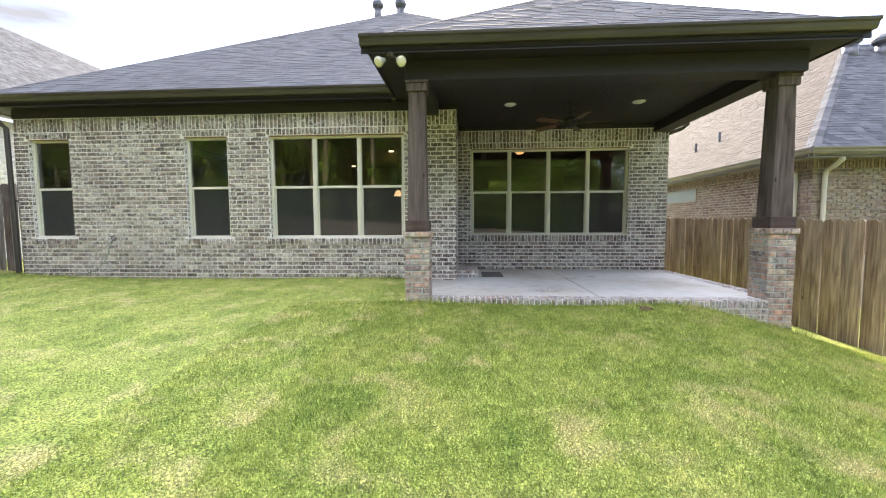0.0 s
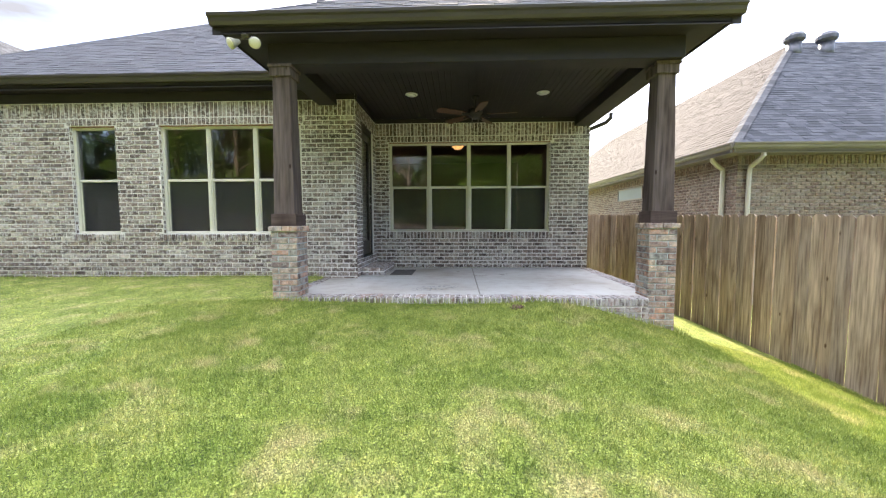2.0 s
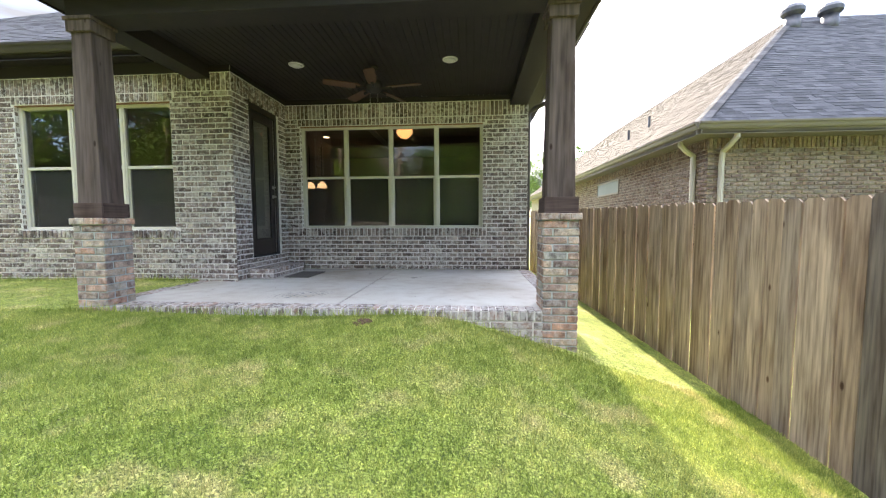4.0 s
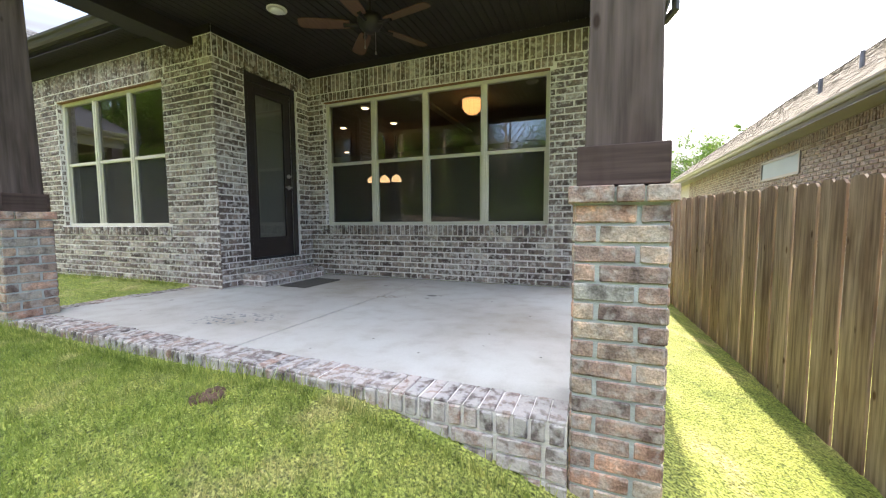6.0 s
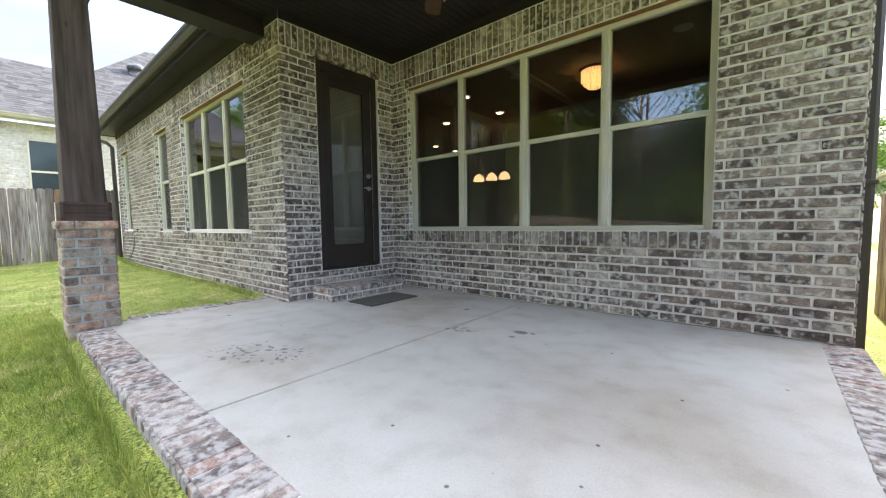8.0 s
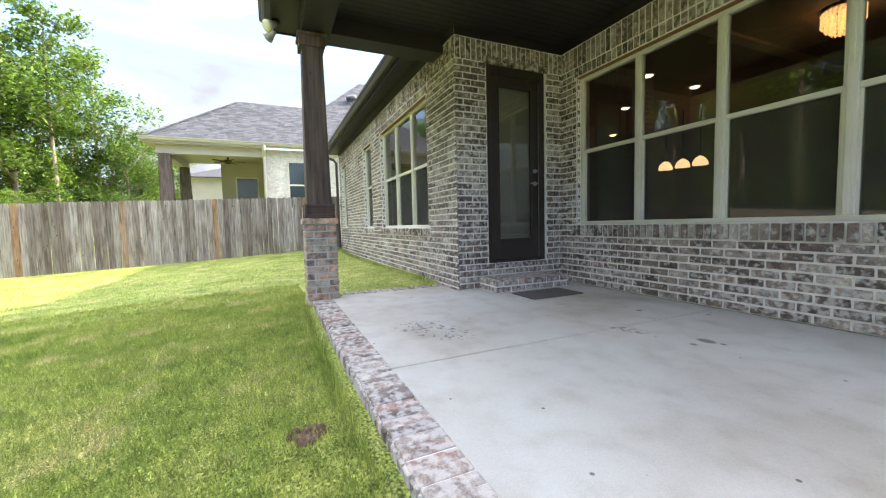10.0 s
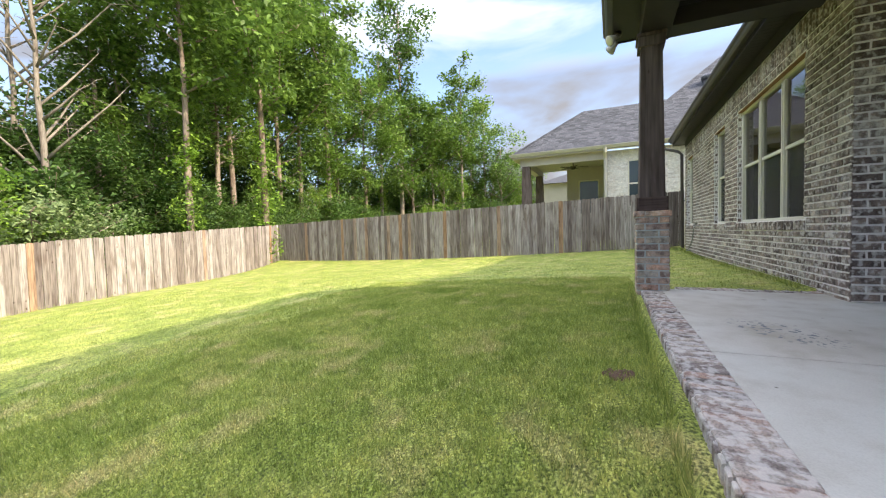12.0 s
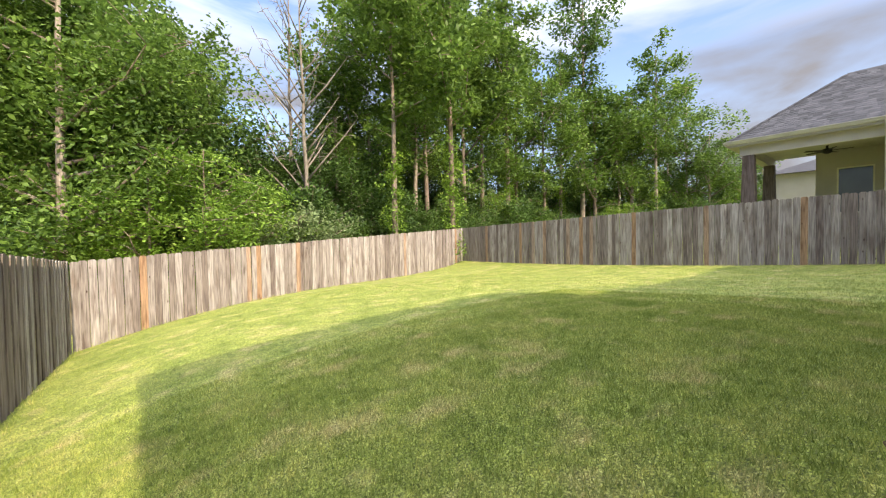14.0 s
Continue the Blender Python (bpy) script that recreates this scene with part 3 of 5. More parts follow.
def glass_sheet(p, u, W, z0, z1, n, parent):
    """One sheet of glass, facing out along n."""
    p, u, n = Vector(p), Vector(u), Vector(n)
    c = [Vector((*(p + u * a).xy, z)) for a, z in ((0, z0), (W, z0), (W, z1), (0, z1))]
    if (c[1] - c[0]).cross(c[2] - c[0]).dot(n) < 0:
        c.reverse()
    ob = new("pane", raw("pane", [tuple(v) for v in c], [(0, 1, 2, 3)], M_GLASS))
    hold(ob, parent)
    ob.visible_shadow = False
    return ob


def window_unit(name, label, origin, u, n, W, units, z0, z1, recess=0.085, frame_mat=M_TRIM):
    """Single-hung sashes side by side: frame, mullions, rails, panes and a screen over each lower sash."""
    origin, u, n = Vector(origin), Vector(u), Vector(n)
    w = thing(name, origin + u * W / 2 + Vector((0, 0, z0)), label, "window", kind="structure")

    def bar(nm, a, b, c, d, o0, o1, mat, bev=0.004, parent=None):
        p, q = origin + u * a - n * (recess - o0), origin + u * b - n * (recess - o1)
        bm = bmesh.new()
        box(bm, min(p.x, q.x), min(p.y, q.y), c, max(p.x, q.x), max(p.y, q.y), d, bevel=bev)
        return part(nm, bm, mat, parent or w)

    fw = 0.05
    bar("jamb", 0, fw, z0, z1, -0.06, 0.02, frame_mat)
    bar("jamb", W - fw, W, z0, z1, -0.06, 0.02, frame_mat)
    bar("head", fw, W - fw, z1 - fw, z1, -0.06, 0.018, frame_mat)
    bar("window_sill", fw, W - fw, z0, z0 + fw * 0.8, -0.06, 0.026, frame_mat)
    step = W / units
    zm = (z0 + z1) / 2 + 0.0
    for i in range(units):
        a, b = i * step + (fw if i == 0 else 0.04), (i + 1) * step - (fw if i == units - 1 else 0.04)
        if i:
            bar("mullion", i * step - 0.04, i * step + 0.04, z0 + fw * 0.8, z1 - fw, -0.05, 0.015, frame_mat)
            bar("mullion_cover", i * step - 0.018, i * step + 0.018, z0 + fw * 0.8, z1 - fw, 0.0152, 0.026, frame_mat, 0.003)
        bar("check_rail", a, b, zm - 0.022, zm + 0.022, -0.04, 0.004, frame_mat)
        bar("stile", a, a + 0.018, z0 + 0.04, zm - 0.022, -0.045, -0.012, frame_mat, 0)
        bar("stile", b - 0.018, b, z0 + 0.04, zm - 0.022, -0.045, -0.012, frame_mat, 0)
        for c, d, o in ((zm + 0.022, z1 - fw, -0.02), (z0 + 0.04, zm - 0.022, -0.034)):
            glass_sheet(origin + u * a - n * (recess - o), u, b - a, c, d, n, w)
        s = bar("screen", a + 0.018, b - 0.018, z0 + 0.04, zm - 0.022, -0.022, -0.0205, M_SCREEN, 0)
    return w


for i, (a, b, k) in enumerate(wins_west):
    window_unit(f"window_{i + 1}", "cream vinyl window with a dark screen over its lower sash" if k == 1 else "triple cream vinyl window set in grey brick", (a, WY, 0), EX, NY, b - a, k, WZ0, WZ1)
window_unit("window_4", "row of four cream vinyl windows under the porch", (win_alcove[0], AY, 0), EX, NY, win_alcove[1] - win_alcove[0], 4, WZ0, WZ1)


def patio_door():
    y0, y1, z0, z1, x = door_y[0], door_y[1], 0.30, 2.787, WX1 - 0.03
    d = thing("door_1", (x, (y0 + y1) / 2, z0), "dark brown patio door with a full glass pane, closed", "door", kind="structure")
    part("door_frame", boxes((x - 0.12, y0, z0, x, y0 + 0.075, z1), (x - 0.12, y1 - 0.075, z0, x, y1, z1), (x - 0.12, y0 + 0.075, z1 - 0.17, x, y1 - 0.075, z1), bevel=0.004), M_DOOR, d)
    part("threshold", boxes((x - 0.14, y0 + 0.075, z0, x + 0.03, y1 - 0.075, z0 + 0.03), bevel=0.004), M_BLACK, d)
    a, b, lo, hi = y0 + 0.08, y1 - 0.08, z0 + 0.034, z1 - 0.175
    xs = x - 0.03
    part("stile", boxes((xs - 0.045, a, lo, xs, a + 0.115, hi), bevel=0.003), M_DOOR, d)
    part("stile", boxes((xs - 0.045, b - 0.115, lo, xs, b, hi), bevel=0.003), M_DOOR, d)
    part("rail", boxes((xs - 0.045, a + 0.115, lo, xs, b - 0.115, lo + 0.25), bevel=0.003), M_DOOR, d)
    part("rail", boxes((xs - 0.045, a + 0.115, hi - 0.13, xs, b - 0.115, hi), bevel=0.003), M_DOOR, d)
    ga, gb, gc, gd = a + 0.115, b - 0.115, lo + 0.25, hi - 0.13
    part("glass_bead", boxes((xs, ga - 0.02, gc - 0.02, xs + 0.012, ga + 0.012, gd + 0.02), (xs, gb - 0.012, gc - 0.02, xs + 0.012, gb + 0.02, gd + 0.02),
                             (xs, ga + 0.012, gc - 0.02, xs + 0.012, gb - 0.012, gc + 0.012), (xs, ga + 0.012, gd - 0.012, xs + 0.012, gb - 0.012, gd + 0.02), bevel=0.003), M_DOOR, d)
    glass_sheet((xs - 0.015, ga, 0), EY, gb - ga, gc, gd, NX, d)
    part("blind", boxes((xs - 0.034, ga, gc, xs - 0.030, gb, gd)), M_DOORBLIND, d, "grey blind behind the glass")
    hy = b - 0.055
    for z, nm in ((1.30, "handle"), (1.46, "deadbolt")):
        bm = bmesh.new()
        tube(bm, [(xs, hy, z), (xs + 0.012, hy, z)], 0.030, 16)
        tube(bm, [(xs + 0.012, hy, z), (xs + 0.05, hy, z)], 0.012, 10)
        if nm == "handle":
            tube(bm, [(xs + 0.05, hy + 0.012, z), (xs + 0.053, hy - 0.05, z + 0.004), (xs + 0.05, hy - 0.11, z)], [0.010, 0.009, 0.007], 8)
        part(nm, bm, M_CHROME, d, "brushed nickel " + nm, smooth=True)
    part("weather_strip", boxes((x - 0.028, b + 0.001, lo, x - 0.022, b + 0.006, hi)), M_CHROME, d)


M_DOORBLIND = simple("door_blind", (0.62, 0.60, 0.54), (0.54, 0.52, 0.47), 2, 0.5)
patio_door()

# rooms behind the windows
INC = 3.30
bm = boxes((WX0 + 0.01, WY + 0.01, SOFFIT + 0.03, WX1 - 0.01, WY + 0.22, INC + 0.1), (WX1 - 0.22, WY + 0.22, SOFFIT + 0.03, WX1 - 0.01, AY + 0.22, INC + 0.1), (WX1 - 0.01, AY + 0.01, SOFFIT + 0.03, AX1, AY + 0.22, INC + 0.1))
solo("wall_header", bm, M_INSIDE, "timber header above the brick walls", "wall", "structure")
bm = boxes((WX0 + 0.3, WY + 0.25, 0.18, WX1 - 0.25, 16.9, 0.28), (WX1 - 0.25, AY + 0.25, 0.18, AX1 - 0.25, 16.9, 0.28))
solo("floor", bm, M_INFLOOR, "dark wooden floor inside the house", "floor", "structure")
bm = boxes((WX0 + 0.3, WY + 0.23, INC, WX1 - 0.23, 16.9, INC + 0.1), (WX1 - 0.23, AY + 0.23, INC, AX1 - 0.23, 16.9, INC + 0.1))
solo("ceiling", bm, M_INSIDE, "plain painted ceiling inside the house", "ceiling", "structure")
bm = boxes((-3.2, WY + 0.24, 0.28, -3.05, 13.5, INC))
solo("wall_inner", bm, M_INSIDE, "plain painted wall between rooms", "wall", "structure")
bm = boxes((WX0 + 0.24, 16.6, 0.28, AX1 - 0.24, 16.7, INC))
solo("wall_inner_back", bm, M_INSIDE, "plain painted wall inside the house", "wall", "structure")
bm = boxes((AX1 - 0.30, AY + 0.26, 0.28, AX1 - 0.24, 16.6, INC))
solo("wall_inner_east", bm, M_INSIDE, "plain painted wall inside the house", "wall", "structure")


M_INTRIM = simple("interior_trim_paint", (0.55, 0.50, 0.42), (0.50, 0.45, 0.38), 2, 0.6)


def dome_pendant(x, y, z):
    p = thing("pendant_lamp", (x, y, z), "glowing cream glass dome pendant lamp", "pendant lamp", "pendants over the kitchen counter")
    bm = bmesh.new()
    lathe(bm, x, y, [(0.155, z), (0.15, z + 0.06), (0.115, z + 0.13), (0.05, z + 0.19), (0.02, z + 0.20)], 18)
    part("shade", bm, M_WARM, p, smooth=True)
    bm = bmesh.new()
    tube(bm, [(x, y, z + 0.20), (x, y, INC)], 0.012, 6)
    part("stem", bm, M_BLACK, p)


for px in (-1.62, -1.20, -0.80):
    dome_pendant(px, 14.3, 1.98)


def recessed(x, y, z, lit, name, group):
    r = thing(name, (x, y, z), "lit recessed ceiling light" if lit else "white recessed can light in the dark porch ceiling", "ceiling light", group)
    bm = bmesh.new()
    lathe(bm, x, y, [(0.105, z), (0.105, z - 0.006), (0.085, z - 0.012), (0.08, z - 0.004)], 20)
    part("trim_ring", bm, M_CANOFF, r, smooth=True)
    bm = bmesh.new()
    lathe(bm, x, y, [(0.080, z - 0.012), (0.062, z - 0.028), (0.025, z - 0.035)], 18)
    part("lens", bm, M_CAN if lit else M_CANOFF, r, smooth=True)


for px, py in ((-0.05, 11.62), (-0.12, 13.0), (-1.58, 12.88), (-3.64, 14.8), (-3.68, 15.85), (-2.3, 10.0), (-1.2, 10.4)):
    recessed(px, py, INC, True, "recessed_light", "recessed lights inside")
recessed(1.556, 7.6, CEIL, False, "porch_can_light", "porch can lights")
recessed(3.72, 7.6, CEIL, False, "porch_can_light", "porch can lights")


def chandelier(x, y):
    c = thing("crystal_ceiling_lamp", (x, y, INC), "lit round crystal ceiling lamp with warm light", "ceiling lamp")
    bm = bmesh.new()
    lathe(bm, x, y, [(0.22, INC - 0.001), (0.22, INC - 0.03), (0.19, INC - 0.04)], 24)
    part("canopy", bm, M_CHROME, c, smooth=True)
    for r, k, drop in ((0.19, 24, 0.17), (0.15, 18, 0.23), (0.095, 12, 0.28), (0.035, 5, 0.30)):
        bm = bmesh.new()
        for i in range(k):
            a = 2 * math.pi * i / k
            for z in np.arange(INC - 0.04 - drop, INC - 0.06, 0.045):
                lathe(bm, x + r * math.cos(a), y + r * math.sin(a), [(0.004, z), (0.017, z + 0.02), (0.004, z + 0.042)], 6)
        tagged(part("crystal_strand", bm, M_CRYSTAL, c), kind="stuff")


chandelier(2.32, 11.94)
bm = boxes((1.30, 9.4, INC - 0.05, 1.46, 14.6, INC - 0.002), bevel=0.004)
solo("trim_ceiling_beam", bm, M_INTRIM, "flat painted beam on the room ceiling", "trim", "structure")

# ---- porch ----
BX0, BX1, BY0 = -0.045, 5.05, 5.84
M_JOINT = simple("joint_sealant", (0.30, 0.28, 0.25), (0.20, 0.185, 0.165), 6, 0.8)
slab = thing("patio", (2.5, 7.5, 0), "pale concrete patio slab with a saw-cut joint and stains", "patio", kind="structure")
part("slab", boxes((0.16, 6.095, -0.12, 2.612, AY, -0.004), bevel=0.004), M_CONCRETE, slab)
part("slab", boxes((2.628, 6.095, -0.12, 4.85, AY, -0.004), bevel=0.004), M_CONCRETE, slab)
part("joint_filler", boxes((2.60, 6.10, -0.12, 2.64, AY, -0.012)), M_JOINT, slab)


def rowlock_edge(name, p0, u, n, length, drop, limit):
    """A brick edging: bricks on edge across the top, and courses down its outer face."""
    p0, u, n = Vector(p0), Vector(u), Vector(n)
    e = thing(name, p0 + u * length / 2, "worn brick edging along the concrete patio", "brick edging", kind="structure")
    a, b = p0 - n * 0.008, p0 + u * length - n * 0.205
    part("mortar", boxes((min(a.x, b.x), min(a.y, b.y), -drop, max(a.x, b.x), max(a.y, b.y), -0.008)), M_MORTAR, e)
    br = Bricks(e, M_EDGE, limit)
    k = round(length / 0.0725)
    for i in range(k):
        c = p0 + u * ((i + 0.5) * length / k) - n * 0.1025
        c.z = -0.009 + rng.uniform(-0.003, 0.003)
        br.add(c, u, Vector((0, 0, 1)), length / k - 0.008, 0.2, True, True, up=-n if abs(n.y) else n)
    brick_row(br, p0, u, n, 0, length, -0.105, -0.004, 0.0725)
    for j in range(int((drop - 0.105) / COURSE)):
        z = -0.105 - j * COURSE
        brick_field(br, p0, u, n, length, z - COURSE, z, [])
    br.done()


M_EDGE = brick_material("edging_brick", [(0.0, (0.15, 0.13, 0.125)), (0.4, (0.23, 0.195, 0.18)), (0.7, (0.34, 0.30, 0.27)), (1.0, (0.30, 0.20, 0.165))], (0.66, 0.64, 0.62), 0.55, 0.5, 0.62)
rowlock_edge("brick_edging_south", (0.335, 5.895, 0), EX, NY, 4.355, 0.62, 70)
rowlock_edge("brick_edging_west", (-0.03, 6.262, 0), EY, Vector((-1, 0, 0)), WY - 6.262, 0.12, 20)
rowlock_edge("brick_edging_east", (BX1 - 0.01, 6.262, 0), EY, NX, AY - 6.262, 0.85, 45)


def pier(name, x0, y0, w, base, top):
    cx, cy = x0 + w / 2, y0 + w / 2
    p = thing(name, (cx, cy, base), "mottled brick pier carrying a tapered dark-stained wooden post", "porch column", "porch columns")
    part("mortar", boxes((x0 + 0.008, y0 + 0.008, base, x0 + w - 0.008, y0 + w - 0.008, top)), M_MORTAR_PIER, p)
    br = Bricks(p, M_PIER, 160)
    rows = round((top - base) / COURSE)
    h = (top - base) / rows
    sides = [((x0, y0, 0), EX, NY), ((x0 + w, y0, 0), EY, NX), ((x0 + w, y0 + w, 0), -EX, EY), ((x0, y0 + w, 0), -EY, -NX)]
    for k, (o, u, n) in enumerate(sides):
        o = Vector(o) - n * 0.008
        for i in range(rows):
            z = base + (i + 0.5) * h
            cut = (0.0, w * 0.68, w) if (i + k) % 2 else (0.0, w * 0.27, w)
            for a, b in zip(cut, cut[1:]):
                c = o + u * ((a + b) / 2)
                c.z = z
                br.add(c, u, n, b - a - 0.016, h - 0.013, b - a > 0.2, False)
    br.done()
    # the cap: bricks laid flat, standing a little proud
    for k, (o, u, n) in enumerate(sides):
        o = Vector(o)
        cells = (-0.022, 0.15, 0.25, w + 0.022) if k % 2 == 0 else (0.09, 0.26, w - 0.09)
        for a, b in zip(cells, cells[1:]):
            c0, c1 = o + u * (a + 0.004) + n * (0.022 + rng.uniform(-0.003, 0.003)), o + u * (b - 0.004) - n * 0.085
            bm = bmesh.new()
            box(bm, min(c0.x, c1.x), min(c0.y, c1.y), top + 0.004, max(c0.x, c1.x), max(c0.y, c1.y), top + 0.068 + rng.uniform(-0.003, 0.003), bevel=0.005)
            part("cap_brick", bm, M_PIER, p)
    part("cap_mortar", boxes((x0 + 0.002, y0 + 0.002, top, x0 + w - 0.002, y0 + w - 0.002, top + 0.062)), M_MORTAR_PIER, p)
    z0 = top + 0.072
    s = w - 0.02
    t = 0.022
    for nm, b in (("skirt_board", (cx - s / 2, cy - s / 2, z0, cx + s / 2, cy - s / 2 + t, z0 + 0.15)), ("skirt_board", (cx - s / 2, cy + s / 2 - t, z0, cx + s / 2, cy + s / 2, z0 + 0.15)),
                  ("skirt_board", (cx - s / 2, cy - s / 2 + t, z0, cx - s / 2 + t, cy + s / 2 - t, z0 + 0.15)), ("skirt_board", (cx + s / 2 - t, cy - s / 2 + t, z0, cx + s / 2, cy + s / 2 - t, z0 + 0.15))):
        part(nm, boxes(b, bevel=0.003), M_SKIRT, p, "dark-stained cedar skirt board")
    bm = bmesh.new()
    tapered(bm, cx, cy, z0 + 0.002, 2.76, s - 2 * t - 0.004, 0.215)
    part("post", bm, M_POST, p, "tapered dark-stained cedar post")
    part("capital", boxes((cx - 0.135, cy - 0.135, 2.74, cx + 0.135, cy + 0.135, 2.845), bevel=0.004), M_POST, p)
    part("capital_plate", boxes((cx - 0.15, cy - 0.15, 2.845, cx + 0.15, cy + 0.15, 2.88), bevel=0.004), M_POST, p)


pier("porch_column", -0.022, BY0, 0.335, -0.16, 0.83)
pier("porch_column", 4.695, 5.95, 0.34, -0.66, 0.86)

beam = thing("porch_beam", (2.5, 6.05, 2.88), "dark brown painted timber beams round the porch", "beam", kind="structure")
part("front_beam", boxes((-0.01, 5.90, 2.88, 5.01, 6.20, SOFFIT), bevel=0.004), M_DARK, beam)
part("side_beam", boxes((0.02, 6.20, 2.88, 0.32, WY - 0.002, SOFFIT), bevel=0.004), M_DARK, beam)
part("side_beam", boxes((4.68, 6.20, 2.88, 4.985, AY - 0.002, SOFFIT), bevel=0.004), M_DARK, beam)
bm = bmesh.new()
for i in range(48):
    x = 0.32 + i * (4.36 / 48)
    box(bm, x + 0.003, 6.20, CEIL, x + 4.36 / 48 - 0.003, AY - 0.002, CEIL + 0.018, bevel=0.002)
box(bm, 0.32, 6.20, CEIL + 0.012, 4.68, AY, CEIL + 0.03)
solo("ceiling_porch", bm, M_DARK, "dark brown boarded porch ceiling", "ceiling", "structure")
bm = boxes((WX1, AY - 0.022, TOP + 0.003, 4.68, AY - 0.001, CEIL - 0.001), (WX1 + 0.001, WY, TOP + 0.003, WX1 + 0.022, AY - 0.022, CEIL - 0.001), (WX0, WY - 0.022, TOP + 0.003, 0.02, WY - 0.001, SOFFIT - 0.001), (0.322, WY - 0.022, TOP + 0.003, WX1 + 0.001, WY - 0.001, SOFFIT - 0.001), bevel=0.002)
solo("trim_frieze", bm, M_DARK, "dark brown frieze board above the brick", "trim", "structure")

# soffits, gutters, roofs
EAVE_Y, PE = 7.26, (-0.41, 5.33, 5.61)     # main eave; porch eave: west, east, south
bm = bmesh.new()
for i in range(76):
    x = -8.10 + i * 0.1
    if x < -0.55:
        box(bm, x + 0.002, EAVE_Y, SOFFIT, x + 0.098, WY, SOFFIT + 0.012)
box(bm, -8.1, EAVE_Y, SOFFIT + 0.008, -0.5, WY, SOFFIT + 0.02)
solo("soffit_main", bm, M_DARK, "dark brown boarded soffit under the main eave", "soffit", "structure")
bm = boxes((PE[0], PE[2], SOFFIT, PE[1], 5.90, SOFFIT + 0.015), (PE[0], 5.90, SOFFIT, 0.02, WY, SOFFIT + 0.015), (5.01, 5.90, SOFFIT, PE[1], 10.5, SOFFIT + 0.015),
           (-8.1, WY, SOFFIT, WX0, 17, SOFFIT + 0.015))
solo("soffit_porch", bm, M_DARK, "dark brown soffit under the porch eave", "soffit", "structure")
G_PROF = [(0.0, 0.0), (0.055, 0.0), (0.075, 0.03), (0.085, 0.07), (0.11, 0.085), (0.115, 0.115), (0.10, 0.115), (0.0, 0.10)]
F_PROF = [(-0.02, -0.015), (0.0, -0.015), (0.0, 0.17), (-0.02, 0.17)]


def gutter(name, p0, p1, out, mat, label="dark brown metal gutter and fascia along the eave", fm=None):
    g = thing(name, (Vector(p0) + Vector(p1)) / 2, label, "gutter", kind="structure")
    bm = bmesh.new()
    sweep(bm, F_PROF, p0, p1, out)
    part("fascia", bm, fm or mat, g)
    bm = bmesh.new()
    q0, q1 = Vector(p0) + Vector((0, 0, 0.06)), Vector(p1) + Vector((0, 0, 0.06))
    sweep(bm, G_PROF, q0, q1, out)
    part("trough", bm, mat, g)


gutter("gutter_main", (-8.1, EAVE_Y, SOFFIT), (PE[0] + 0.0, EAVE_Y, SOFFIT), NY, M_GUTTER, fm=M_DARK)
gutter("gutter_porch_south", (PE[0] - 0.1, PE[2], SOFFIT), (PE[1] + 0.1, PE[2], SOFFIT), NY, M_GUTTER, fm=M_DARK)
gutter("gutter_porch_east", (PE[1], PE[2], SOFFIT), (PE[1], 10.5, SOFFIT), NX, M_GUTTER, fm=M_DARK)
gutter("gutter_porch_west", (PE[0], PE[2], SOFFIT), (PE[0], EAVE_Y, SOFFIT), Vector((-1, 0, 0)), M_GUTTER, fm=M_DARK)
gutter("gutter_house_west", (-8.1, EAVE_Y, SOFFIT), (-8.1, 17, SOFFIT), Vector((-1, 0, 0)), M_GUTTER, fm=M_DARK)


def downspout(name, pts, mat, label, group=""):
    d = thing(name, pts[-1], label, "downspout", group)
    bm = bmesh.new()
    tube(bm, pts, 0.042, 8)
    part("pipe", bm, mat, d, smooth=False)
    z = (pts[-1][2] + pts[-2][2]) / 2
    x, y = pts[-1][0], pts[-1][1]
    part("strap", boxes((x - 0.05, y - 0.05, z, x + 0.05, y + 0.05, z + 0.03), bevel=0.004), mat, d)


downspout("downspout", [(-8.0, 7.0, 3.22), (-8.0, 7.0, 3.12), (-7.95, 7.08, 3.02), (-7.72, 7.36, 2.88), (-7.68, 7.44, 2.78), (-7.68, 7.46, 0.1)], M_GUTTER, "dark brown metal downspout at the house corner")
downspout("downspout", [(5.50, 9.35, 3.2), (5.50, 9.35, 3.1), (5.42, 9.4, 3.02), (5.15, 9.5, 2.92), (5.06, 9.52, 2.84), (5.06, 9.52, -0.7)], M_GUTTER, "dark brown metal downspout behind the porch")

shingle_mesh = {}


